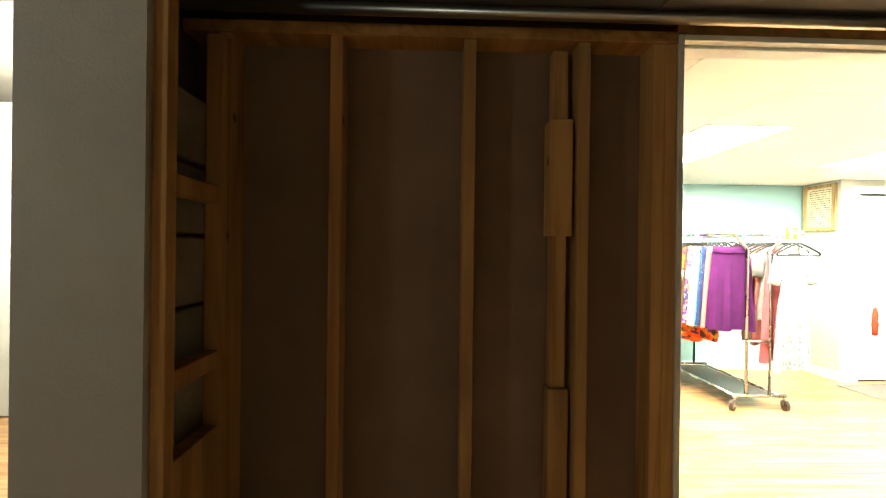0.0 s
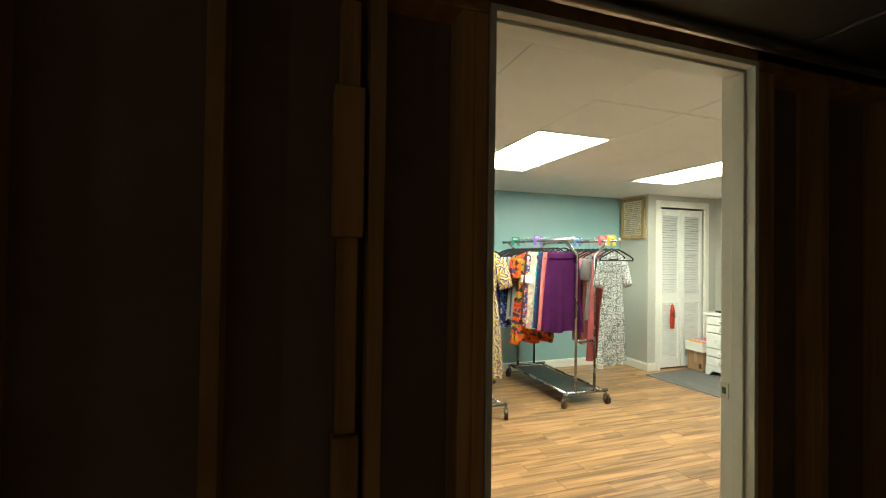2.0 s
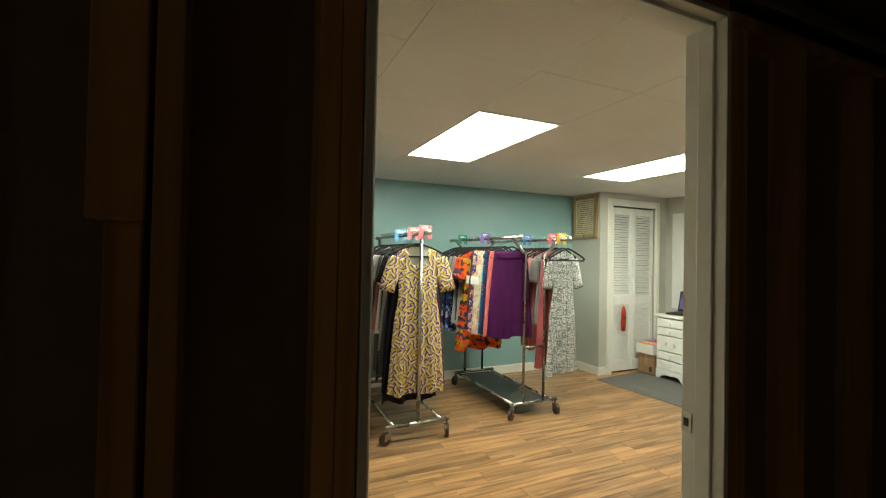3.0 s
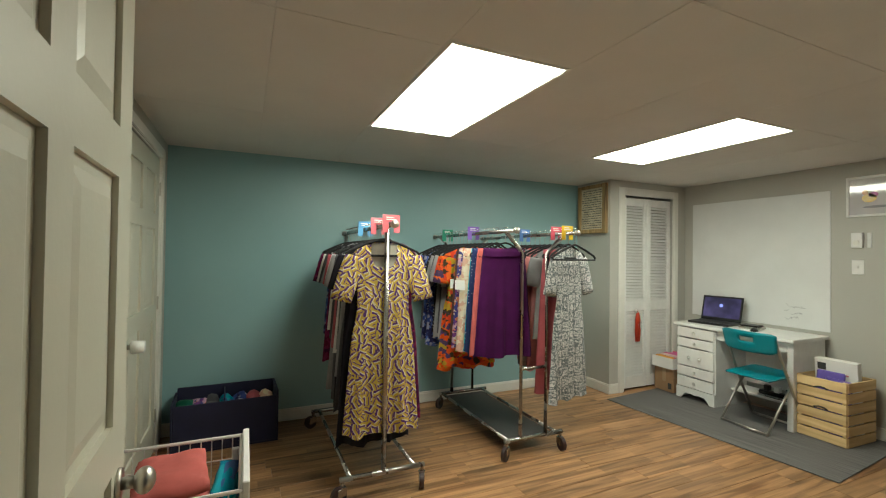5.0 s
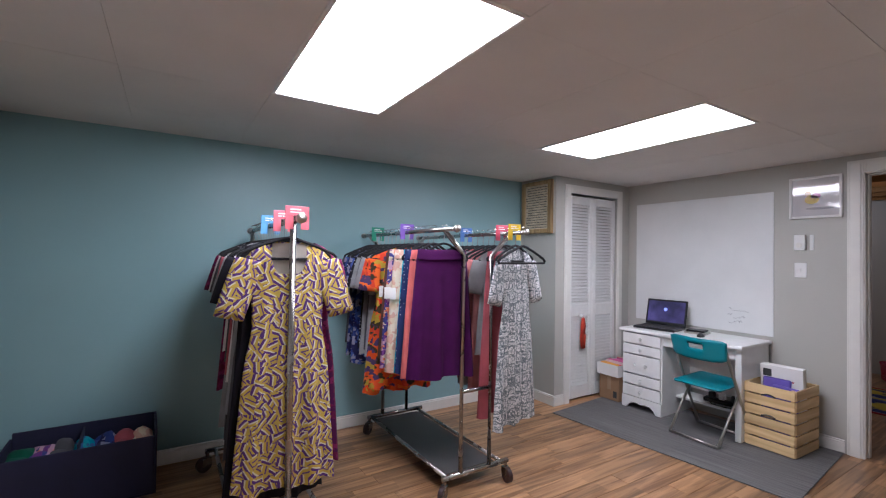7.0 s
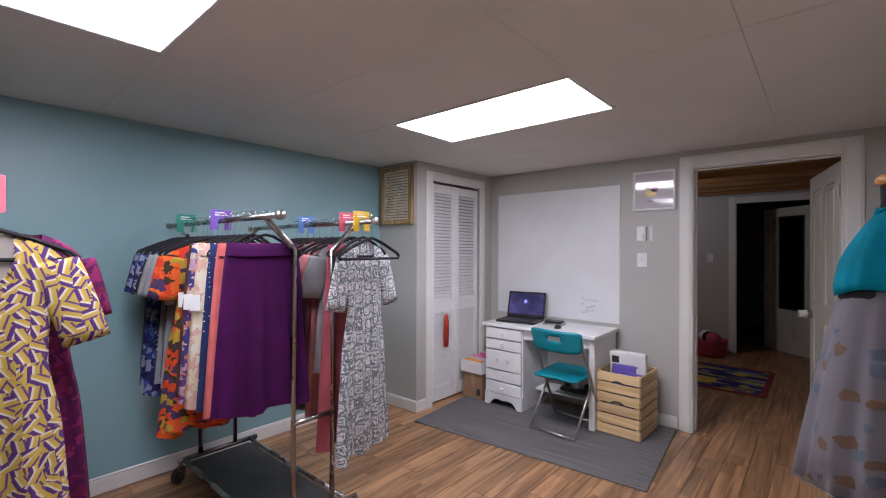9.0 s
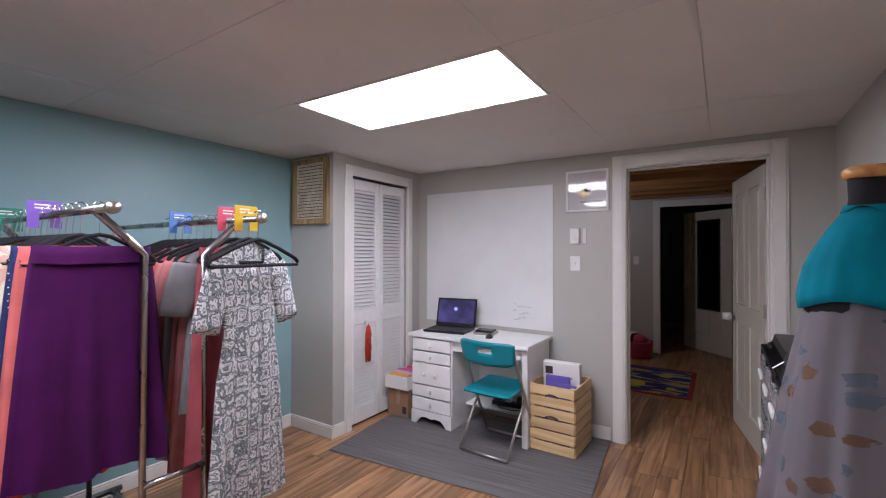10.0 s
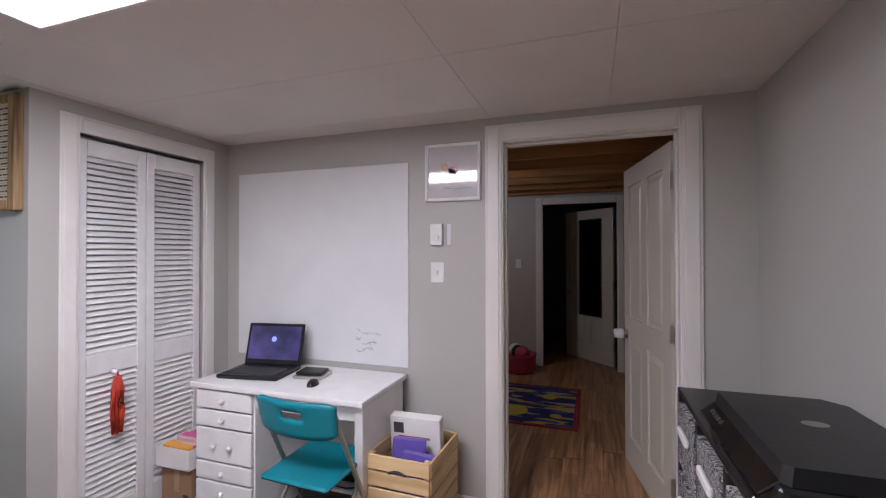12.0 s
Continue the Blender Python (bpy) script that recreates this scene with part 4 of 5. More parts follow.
# ---- clothes racks ----


def caster(parent, x, y, turn):
    c = part("caster", rod(rod(bmesh.new(), (0, 0, 0.085), (0, 0, 0.125), 0.011, 10), (0, 0, 0.083), (0, 0, 0.089), 0.02, 12), CHROME, parent, "chrome swivel caster")
    c.matrix_basis = pose(x, y, 0, 0, 0, turn)
    bm = bmesh.new()
    for s in (-1, 1):
        box(bm, -0.02, 0.034, s * 0.016 - 0.0015, s * 0.016 + 0.0015, 0.04, 0.084, 0.001)
    box(bm, -0.02, 0.02, -0.016, 0.016, 0.078, 0.083)
    part("fork", bm, CHROME, c)
    w = part("wheel", rod(bmesh.new(), (0.022, -0.013, 0.046), (0.022, 0.013, 0.046), 0.046, 24), RUBBER, c, "dark rubber wheel")
    part("hub", rod(bmesh.new(), (0.022, -0.0145, 0.046), (0.022, 0.0145, 0.046), 0.016, 14), CHROME, c)
    return c


RAIL = 1.54
# single-rail rack
ra = thing("single_clothes_rack", pose(1.79, 0, 0), "chrome rolling clothes rack with one rail", "clothes rack")
for y in (3.46, 4.60):
    part("cross_foot", rod(bmesh.new(), (-0.25, y, 0.125), (0.25, y, 0.125), 0.0145, 14), CHROME, ra, "", True)
    part("upright", rod(bmesh.new(), (0, y, 0.125), (0, y, RAIL), 0.0145, 14), CHROME, ra, "", True)
    for s in (-1, 1):
        caster(ra, s * 0.235, y, 200 if s < 0 else 250)
for s in (-1, 1):
    part("base_bar", rod(bmesh.new(), (s * 0.19, 3.46, 0.125), (s * 0.19, 4.60, 0.125), 0.012, 12), CHROME, ra, "", True)
part("rail", rod(bmesh.new(), (0, 3.33, RAIL), (0, 4.66, RAIL), 0.014, 14), CHROME, ra, "chrome hanging rail", True)
for y in (3.325, 4.665):
    part("end_cap", rod(bmesh.new(), (0, y - 0.012, RAIL), (0, y + 0.012, RAIL), 0.022, 16), STEEL, ra, "", True)

# double-rail rack
SHELFM = mat("dark_grey_shelf", (0.10, 0.092, 0.088), 0.55, vary=0.15)
LX, RX = -0.25, 0.25
rb = thing("double_clothes_rack", pose(2.885, 0, 0, 0, 0, 0), "chrome rolling clothes rack with two rails", "clothes rack")
for y in (3.54, 4.63):
    part("cross_foot", rod(bmesh.new(), (-0.23, y, 0.125), (0.25, y, 0.125), 0.0145, 14), CHROME, rb, "", True)
    for s in (-1, 1):
        part("upright", tube(bmesh.new(), [(s * 0.105, y, 0.125), (s * 0.105, y, 1.395), (s * 0.125, y - 0.004, 1.42), (s * 0.25, y - 0.01, RAIL)], 0.0135, 12), CHROME, rb, "", True)
        caster(rb, -0.215 if s < 0 else 0.235, y, 215 if s < 0 else 262)
    part("crossbar", rod(bmesh.new(), (-0.105, y, 0.60), (0.105, y, 0.60), 0.012, 12), CHROME, rb, "", True)
part("base_shelf", B(-0.188, 0.188, 3.60, 4.60, 0.108, 0.114, 0.002), SHELFM, rb, "dark grey base shelf")
for s in (-1, 1):
    part("base_bar", rod(bmesh.new(), (s * 0.2, 3.54, 0.125), (s * 0.2, 4.63, 0.125), 0.012, 12), CHROME, rb, "", True)
    part("rail", rod(bmesh.new(), (s * 0.25, 3.40, RAIL), (s * 0.25, 4.72, RAIL), 0.013, 14), CHROME, rb, "chrome hanging rail", True)
    for y in (3.395, 4.725):
        part("end_cap", rod(bmesh.new(), (s * 0.25, y - 0.01, RAIL), (s * 0.25, y + 0.01, RAIL), 0.02, 16), STEEL, rb, "", True)


def hanger_hook(w):
    """The bent hook's points, and half the hanger's width."""
    h = w / 2
    hook = [(0.018 * math.cos(t), 0, 0.0 + 0.018 * math.sin(t)) for t in [radians(150 - 22 * k) for k in range(11)]] + [(0.0, 0, -0.06), (0, 0, -0.093)]
    return hook, h


def hanger(m, w=0.40, label="slim black velvet clothes hanger"):
    """A slim hanger, its hook over the rail at the local origin, its shoulders along x."""
    hg = thing("clothes_hanger", m, label, "hanger", "hangers")
    hook, h = hanger_hook(w)
    part("hook", tube(bmesh.new(), hook, 0.002, 6), CHROME, hg, "thin chrome hook")
    pts = [(-h, 0, -0.178), (-h * 0.93, 0, -0.163), (-h * 0.5, 0, -0.123), (-0.03, 0, -0.096), (0, 0, -0.090), (0.03, 0, -0.096), (h * 0.5, 0, -0.123), (h * 0.93, 0, -0.163), (h, 0, -0.178), (h * 0.97, 0, -0.188), (-h * 0.97, 0, -0.188), (-h, 0, -0.178)]
    part("shoulder_bar", tube(bmesh.new(), pts, 0.0072, 6), VELVET, hg, "black velvet shoulder bar")
    return hg


def cloth_sheet(rows, thick, folds, seed, n=26, scoop=0.0):
    """A closed bag of cloth: rows of (z, left, right), with folds that deepen downwards."""
    rnd = random.Random(seed)
    ph = [rnd.uniform(0, 6.28) for _ in range(4)]
    fr = [rnd.uniform(0.7, 1.3) for _ in range(4)]
    bm = bmesh.new()
    rings = []
    zt, zb = rows[0][0], rows[-1][0]
    for z, a, b in rows:
        v = (zt - z) / (zt - zb)
        ring = []
        for side in (1, -1):
            for i in range(n):
                u = i / (n - 1) if side == 1 else 1 - i / (n - 1)
                edge = math.sqrt(max(0.0, 1 - (2 * u - 1) ** 4))
                f = folds * (v ** 1.3) * (math.sin(6.28 * fr[0] * 3.2 * u + ph[0] + 0.6 * v) + 0.6 * math.sin(6.28 * fr[1] * 5.3 * u + ph[1]) + 0.3 * math.sin(6.28 * 9 * fr[2] * u + ph[2] - v))
                y = side * thick * edge * (0.7 + 0.5 * v) + f * (0.75 + 0.25 * edge) + 0.003 * noise.noise((u * 7, z * 14, seed))
                zz = z + (0.012 * math.sin(6.28 * fr[3] * 2 * u + ph[3]) if v > 0.97 and folds > 0 else 0) + 0.004 * noise.noise((u * 5, seed * 1.7, z * 6))
                xx = a + (b - a) * u
                if scoop and side == -1 and z > zt - 0.13:
                    zz -= max(0.0, zz - (zt - scoop)) * math.exp(-(xx / 0.085) ** 8)
                ring.append(bm.verts.new((xx, y, zz)))
        rings.append(ring)
    k = len(rings[0])
    for i in range(len(rings) - 1):
        for j in range(k):
            bm.faces.new((rings[i][j], rings[i][(j + 1) % k], rings[i + 1][(j + 1) % k], rings[i + 1][j]))
    if not scoop:
        bm.faces.new(rings[0])
    bmesh.ops.remove_doubles(bm, verts=bm.verts, dist=0.0004)
    return bm


def sleeve_mesh(s, sh, ln, drop, r0, r1, seed):
    """A flat short sleeve that leaves the shoulder at (s*sh, -0.15) and hangs outwards and down."""
    bm = bmesh.new()
    rings = []
    for j in range(9):
        v = j / 8
        cx = s * (sh - 0.03 + (ln + 0.03) * v)
        cz = -0.165 - drop * v ** 1.25 - 0.03 * v
        r = r0 + (r1 - r0) * v
        d = Vector((s * ln, 0, -drop)).normalized()
        nrm = Vector((-d.z * s, 0, d.x * s))
        ring = []
        for k in range(16):
            a = 6.283 * k / 16
            w = 1 + 0.12 * math.sin(3 * a + seed) * v
            p = Vector((cx, 0, cz)) + nrm * (r * w * math.cos(a)) + Vector((0, 0.02 * math.sin(a) * (0.6 + 0.5 * v), 0))
            ring.append(bm.verts.new(p))
        rings.append(ring)
    for i in range(8):
        for k in range(16):
            bm.faces.new((rings[i][k], rings[i][(k + 1) % 16], rings[i + 1][(k + 1) % 16], rings[i + 1][k]))
    bm.faces.new(rings[0][::-1])
    bm.faces.new(rings[-1])
    return bm


def garment(name, m, material, label, kind, length, seed, width=0.20, group="", tag=False, neck=0.10):
    g = thing(name, m, label, "clothes", group)
    rows = []
    if kind == "skirt":
        w0, w1 = width * 0.72, width
        for i in range(16):
            v = i / 15
            w = w0 + (w1 - w0) * (v ** 0.8)
            rows.append((-0.115 - length * v, -w, w))
        part("cloth", cloth_sheet(rows, 0.012, 0.011, seed), material, g, "", True)
        part("waistband", cloth_sheet([(-0.10, -w0, w0), (-0.13, -w0, w0), (-0.155, -w0 * 1.02, w0 * 1.02)], 0.019, 0.0, seed), material, g, "", True)
    else:
        sh = width * 0.86
        flare = {"dress": 1.22, "tee": 1.05, "tunic": 1.12}[kind]
        rows = [(-0.082, -0.075, 0.075), (-0.100, -0.115, 0.115), (-0.125, -sh * 0.85, sh * 0.85), (-0.155, -sh, sh), (-0.20, -sh * 0.95, sh * 0.95), (-0.27, -sh * 0.86, sh * 0.86)]
        for i in range(1, 15):
            v = i / 14
            waist = 0.10 * math.exp(-((v - 0.22) / 0.12) ** 2) if kind == "dress" else 0.0
            w = sh * (0.84 - waist + (flare - 0.84) * v)
            rows.append((-0.27 - (length - 0.19) * v, -w, w))
        part("cloth", cloth_sheet(rows, 0.014, 0.017 if kind == "dress" else 0.010, seed, scoop=neck), material, g, "", True)
        for s in (-1, 1):
            part("sleeve", sleeve_mesh(s, sh, 0.055 if kind == "dress" and seed < 10 else 0.022 + 0.009 * (seed % 3), 0.225 if kind == "dress" and seed < 10 else 0.17, 0.066, 0.054 + 0.006 * (seed % 2), seed), material, g, "", True)
    if name == "dress" and neck > 0.12:
        part("back_neck", B(-0.088, 0.088, 0.0075, 0.0095, -0.25, -0.088), C_["lining"], g, "pale inside of the back")
    if tag:
        part("price_tag", B(-0.02, 0.02, -0.03, -0.028, -0.40, -0.33), PAPER_WHITE, g, "white paper price tag").location.x = -0.16
    return g


C_ = {
    "yellow": fabric("yellow_shard_print", [(0.50, 0.36, 0.07), (0.085, 0.035, 0.16), (0.10, 0.04, 0.18), (0.62, 0.57, 0.44), (0.52, 0.37, 0.07), (0.50, 0.35, 0.06), (0.12, 0.06, 0.18), (0.48, 0.34, 0.07)], "shards", 28),
    "floral": fabric("grey_white_ornament", [(0.09, 0.11, 0.12), (0.60, 0.59, 0.59), (0.20, 0.23, 0.24), (0.62, 0.61, 0.61), (0.62, 0.61, 0.61), (0.11, 0.13, 0.14), (0.24, 0.26, 0.27)], "tiles", 15.5),
    "purple": fabric("purple_jersey", [(0.050, 0.0045, 0.056)]),
    "coral": fabric("coral_jersey", [(0.54, 0.13, 0.12)]),
    "pink": fabric("dusty_pink_jersey", [(0.55, 0.21, 0.21)]),
    "rose": fabric("rose_jersey", [(0.38, 0.09, 0.11)]),
    "grey": fabric("heather_grey", [(0.26, 0.26, 0.27)]),
    "greydark": fabric("charcoal", [(0.08, 0.08, 0.09)]),
    "orange": fabric("orange_floral", [(0.64, 0.07, 0.01), (0.05, 0.035, 0.02), (0.70, 0.13, 0.02), (0.58, 0.05, 0.02), (0.40, 0.27, 0.03), (0.07, 0.04, 0.11), (0.66, 0.09, 0.02)], "blots", 31),
    "navydot": fabric("navy_dot", [(0.75, 0.75, 0.75), (0.02, 0.03, 0.10), (0.02, 0.03, 0.10), (0.02, 0.03, 0.10), (0.02, 0.03, 0.10)], "dots", 48),
    "teal": fabric("teal_print", [(0.0, 0.25, 0.38), (0.02, 0.35, 0.45), (0.05, 0.12, 0.3)], "blots", 40),
    "peach": fabric("peach_stripe", [(0.66, 0.53, 0.38), (0.68, 0.6, 0.48), (0.6, 0.36, 0.28)], "blots", 34),
    "mosaic": fabric("purple_mosaic", [(0.15, 0.04, 0.2), (0.5, 0.3, 0.4), (0.6, 0.5, 0.4), (0.05, 0.05, 0.2), (0.6, 0.2, 0.1)], "blots", 45),
    "brown": fabric("dark_brown_jersey", [(0.09, 0.04, 0.03)]),
    "black": fabric("black_jersey", [(0.012, 0.011, 0.016)]),
    "maroon": fabric("maroon_mottle", [(0.13, 0.01, 0.05), (0.20, 0.02, 0.09), (0.08, 0.01, 0.06)], "blots", 40),
    "blue": fabric("blue_print", [(0.03, 0.05, 0.2), (0.06, 0.10, 0.3), (0.25, 0.25, 0.35), (0.02, 0.02, 0.08)], "blots", 35),
    "lining": fabric("print_reverse", [(0.42, 0.39, 0.34)]),
    "green": fabric("green_jersey", [(0.01, 0.1, 0.06)]),
    "white": fabric("white_jersey", [(0.62, 0.6, 0.6)]),
    "dotblack": fabric("black_dot", [(0.6, 0.6, 0.6), (0.02, 0.02, 0.025), (0.02, 0.02, 0.025), (0.02, 0.02, 0.025)], "dots", 40),
}
NAMES = {"yellow": "yellow and purple printed", "floral": "white and grey ornament-printed", "purple": "plain deep purple", "coral": "plain coral red", "pink": "dusty pink", "rose": "rose-red",
         "grey": "heather grey", "greydark": "charcoal grey", "orange": "bright orange floral", "navydot": "navy polka-dotted", "teal": "teal printed", "peach": "cream and peach printed", "mosaic": "purple mosaic-printed",
         "brown": "dark brown", "black": "plain black", "maroon": "mottled maroon", "blue": "blue printed", "green": "dark green", "white": "plain white", "dotblack": "black dotted"}
KINDS = {"dress": "dress", "tee": "short-sleeved top", "tunic": "tunic", "skirt": "skirt"}
random.seed(11)


def hang(x, y, colour, kind, length, turn=0.0, width=0.20, group="", dx=0.0, tag=False, seed=0, neck=0.10):
    z = RAIL + 0.013
    m = pose(x, y, z, 0, 0, turn)
    hanger(m, width * 2 * (0.75 if kind == "skirt" else 1.0))
    nm = {"dress": "dress", "tee": "shirt", "tunic": "tunic", "skirt": "skirt"}[kind]
    return garment(nm, pose(x + dx, y, z - 0.028, 0, 0, turn), C_[colour], "%s %s hanging on the rack" % (NAMES[colour], KINDS[kind]), kind, length, seed, width, group, tag, neck)


# single rack, front to back
AX = 1.785
hang(AX, 3.50, "yellow", "dress", 1.11, -4, 0.215, "clothes on the single rack", seed=1, neck=0.145)
A_ROW = [("black", "dress", 1.18), ("maroon", "dress", 1.10), ("black", "skirt", 1.10), ("white", "tee", 0.66), ("greydark", "dress", 1.05), ("grey", "tunic", 0.85), ("dotblack", "skirt", 1.0), ("grey", "tee", 0.70), ("white", "tunic", 0.74), ("greydark", "skirt", 1.02),
         ("rose", "tee", 0.7), ("grey", "dress", 1.0), ("green", "tunic", 0.80), ("greydark", "tee", 0.68), ("white", "tee", 0.62), ("maroon", "tunic", 0.86), ("grey", "tee", 0.7), ("black", "tee", 0.72), ("green", "tee", 0.75), ("blue", "tee", 0.7)]
for i, (c, k, ln) in enumerate(A_ROW):
    hang(AX, 3.56 + i * 0.05, c, k, ln, random.uniform(-6, 6), random.uniform(0.195, 0.22), "clothes on the single rack", (-0.035 if i == 0 else 0.075 if i == 1 else random.uniform(-0.02, 0.01)), i in (1, 3, 6, 8), 20 + i)
# double rack, west rail
BL = 2.635
hang(BL + 0.03, 3.575, "purple", "skirt", 0.72, -6, 0.215, "clothes on the double rack", -0.01, seed=2)
B_ROW = [("coral", "skirt", 0.70), ("navydot", "skirt", 0.71), ("teal", "skirt", 0.72), ("peach", "skirt", 0.72), ("mosaic", "skirt", 0.71), ("brown", "skirt", 0.66), ("orange", "tunic", 0.90), ("orange", "dress", 0.95), ("grey", "tee", 0.72),
         ("greydark", "tee", 0.68), ("grey", "tee", 0.74), ("dotblack", "tee", 0.7), ("blue", "tunic", 0.82), ("navydot", "tee", 0.76), ("blue", "tunic", 0.8), ("greydark", "tee", 0.7)]
for i, (c, k, ln) in enumerate(B_ROW):
    hang(BL, 3.64 + i * 0.063, c, k, ln, random.uniform(-7, 5), 0.235 if i in (6, 7) else 0.195 if i < 6 else random.uniform(0.20, 0.225), "clothes on the double rack", random.uniform(-0.02, 0.01), i in (3, 4, 6, 8), 60 + i)
# double rack, east rail
BR = 3.135
hanger(pose(BR + 0.0, 3.42, RAIL + 0.013, 0, 0, 10) @ Matrix.Diagonal((1.08, 1.3, 1.06, 1)), 0.42, "empty black velvet clothes hanger at the rail end")
hang(BR + 0.01, 3.50, "floral", "dress", 1.08, 12, 0.19, "clothes on the double rack", 0.01, seed=3)
C_ROW = [("rose", "skirt", 1.0), ("grey", "tee", 0.68), ("pink", "tunic", 0.90), ("pink", "tee", 0.74), ("grey", "skirt", 0.86), ("coral", "tunic", 0.86), ("pink", "tee", 0.72), ("coral", "tee", 0.76), ("white", "tee", 0.6), ("pink", "tee", 0.7)]
for i, (c, k, ln) in enumerate(C_ROW):
    hang(BR, 3.57 + i * 0.062, c, k, ln, random.uniform(-6, 6), random.uniform(0.19, 0.21), "clothes on the double rack", random.uniform(-0.012, 0.012), False, 90 + i)


def size_card(x, y, colour, nm):
    c = thing("size_divider", pose(x, y, RAIL), "%s plastic size divider clipped over the rail" % nm, "divider", "size dividers")
    m_ = mat(nm + "_divider", colour, 0.4, vary=0.05)
    bm = bmesh.new()
    box(bm, -0.05, 0.05, -0.002, 0.002, 0.014, 0.055, 0.001)
    for s in (-1, 1):
        box(bm, s * 0.05 - (0.034 if s > 0 else 0), s * 0.05 + (0.034 if s < 0 else 0), -0.002, 0.002, -0.045, 0.014)
    part("card", bm, m_, c)
    for k in range(2):
        part("print_bar", B(-0.03, 0.03 - 0.015 * k, -0.003, -0.0021, 0.026 + 0.012 * k, 0.031 + 0.012 * k), PAPER_WHITE, c)


size_card(AX, 3.372, (0.75, 0.16, 0.20), "pink")
size_card(AX, 3.62, (0.75, 0.16, 0.20), "rosy")
size_card(AX, 3.95, (0.12, 0.35, 0.65), "sky-blue")
size_card(BL, 4.45, (0.03, 0.28, 0.18), "green")
size_card(BL, 3.98, (0.22, 0.12, 0.50), "violet")
size_card(BR, 4.02, (0.10, 0.22, 0.55), "blue")
size_card(BR, 3.62, (0.70, 0.10, 0.16), "red")
size_card(BR, 3.50, (0.75, 0.50, 0.02), "yellow")

# navy storage bin in the corner
nb = thing("storage_bin", pose(0.94, 4.61, 0, 0, 0, 2), "navy fabric storage bin full of folded clothes", "storage bin")
part("bin_floor", B(-0.34, 0.34, -0.165, 0.165, 0, 0.012), NAVY, nb)
for x0, x1, y0, y1, h in ((-0.34, -0.328, -0.165, 0.165, 0.34), (0.328, 0.34, -0.165, 0.165, 0.37), (-0.3275, 0.3275, -0.165, -0.153, 0.33), (-0.3275, 0.3275, 0.153, 0.165, 0.37)):
    part("bin_side", B(x0, x1, y0, y1, 0.0125, h, 0.004), NAVY, nb)
part("divider", B(-0.02, -0.012, -0.15, 0.15, 0.013, 0.35), NAVY, nb)
rnd = random.Random(8)
for i in range(14):
    bm = bmesh.new()
    bmesh.ops.create_icosphere(bm, subdivisions=3, radius=0.06, matrix=Matrix.LocRotScale((-0.27 + 0.09 * (i % 7) * 1.0, -0.07 + 0.14 * (i // 7), 0.25), Euler((rnd.random(), rnd.random(), rnd.random())), (1.0, 1.2, 0.9)))
    for v in bm.verts:
        v.co += 0.02 * noise.noise_vector(v.co * 18 + Vector((i, 0, 0)))
    part("folded_garment", bm, C_[("green", "rose", "teal", "mosaic", "peach", "blue", "greydark")[(i * 3) % 7]], nb, "", True)

# wire drawer unit behind the entrance door
wu = thing("wire_drawer_unit", pose(0, 0, 0), "white wire drawer unit with folded clothes", "drawer unit")
ux0, ux1, uy0, uy1, uz = 0.52, 1.05, 2.22, 2.58, 0.805
part("drawer_front", B(ux1, ux1 + 0.018, uy0, uy1, uz - 0.22, uz, 0.003), WHITE, wu, "white front panel")
part("drawer_front", B(ux1, ux1 + 0.018, uy0, uy1, uz - 0.47, uz - 0.24, 0.003), WHITE, wu, "white front panel")
for x in (ux0, ux1 - 0.03):
    for y in (uy0 + 0.01, uy1 - 0.03):
        part("post", B(x, x + 0.02, y, y + 0.02, 0, uz - 0.05, 0.002), WHITE, wu)
for zb in (uz - 0.19, uz - 0.44):
    bm = bmesh.new()
    for z, r in ((zb + 0.17, 0.005), (zb + 0.10, 0.002), (zb, 0.002)):
        tube(bm, [(ux0, uy0, z), (ux1, uy0, z)], r, 6)
        tube(bm, [(ux0, uy1, z), (ux1, uy1, z)], r, 6)
        tube(bm, [(ux0, uy0, z), (ux0, uy1, z)], r, 6)
        tube(bm, [(ux1 - 0.004, uy0, z), (ux1 - 0.004, uy1, z)], r, 6)
    for i in range(19):
        x = ux0 + (ux1 - ux0) * i / 18
        tube(bm, [(x, uy0, zb + 0.17), (x, uy0, zb), (x, uy1, zb), (x, uy1, zb + 0.17)], 0.0018, 5)
    part("wire_basket", bm, WHITE, wu, "white coated wire basket")


def folded_shirt(x, y, colour, w, d, h, turn, seed):
    """A shirt folded into soft layers, lying on the basket's wires."""
    fg = thing("folded_shirt", pose(x, y, uz - 0.186, 0, 0, turn), "folded %s shirt lying in the wire drawer" % NAMES[colour], "clothes", "folded shirts")
    layers = 3
    for k in range(layers):
        bm = bmesh.new()
        bmesh.ops.create_grid(bm, x_segments=12, y_segments=12, size=0.5)
        bmesh.ops.solidify(bm, geom=bm.faces[:], thickness=-1.0)
        for v in bm.verts:
            top = v.co.z > 0.5
            px, py = v.co.x * w * (1 - 0.05 * k), v.co.y * d * (1 - 0.04 * k)
            edge = max(abs(v.co.x), abs(v.co.y)) * 2
            z = (h / layers) * (k + (0.92 if top else 0.04) - (0.35 if top else -0.25) * edge ** 5)
            v.co = Vector((px, py, z)) + 0.007 * noise.noise_vector(Vector((px * 16 + seed, py * 16, k * 1.5)))
            v.co.z = max(v.co.z, 0.004)
        part("fold", bm, C_[colour], fg, "", True)


folded_shirt(0.875, 2.42, "coral", 0.19, 0.27, 0.175, 6, 1)
folded_shirt(1.005, 2.44, "teal", 0.06, 0.24, 0.12, -4, 2)
folded_shirt(0.70, 2.36, "grey", 0.13, 0.22, 0.09, 8, 3)
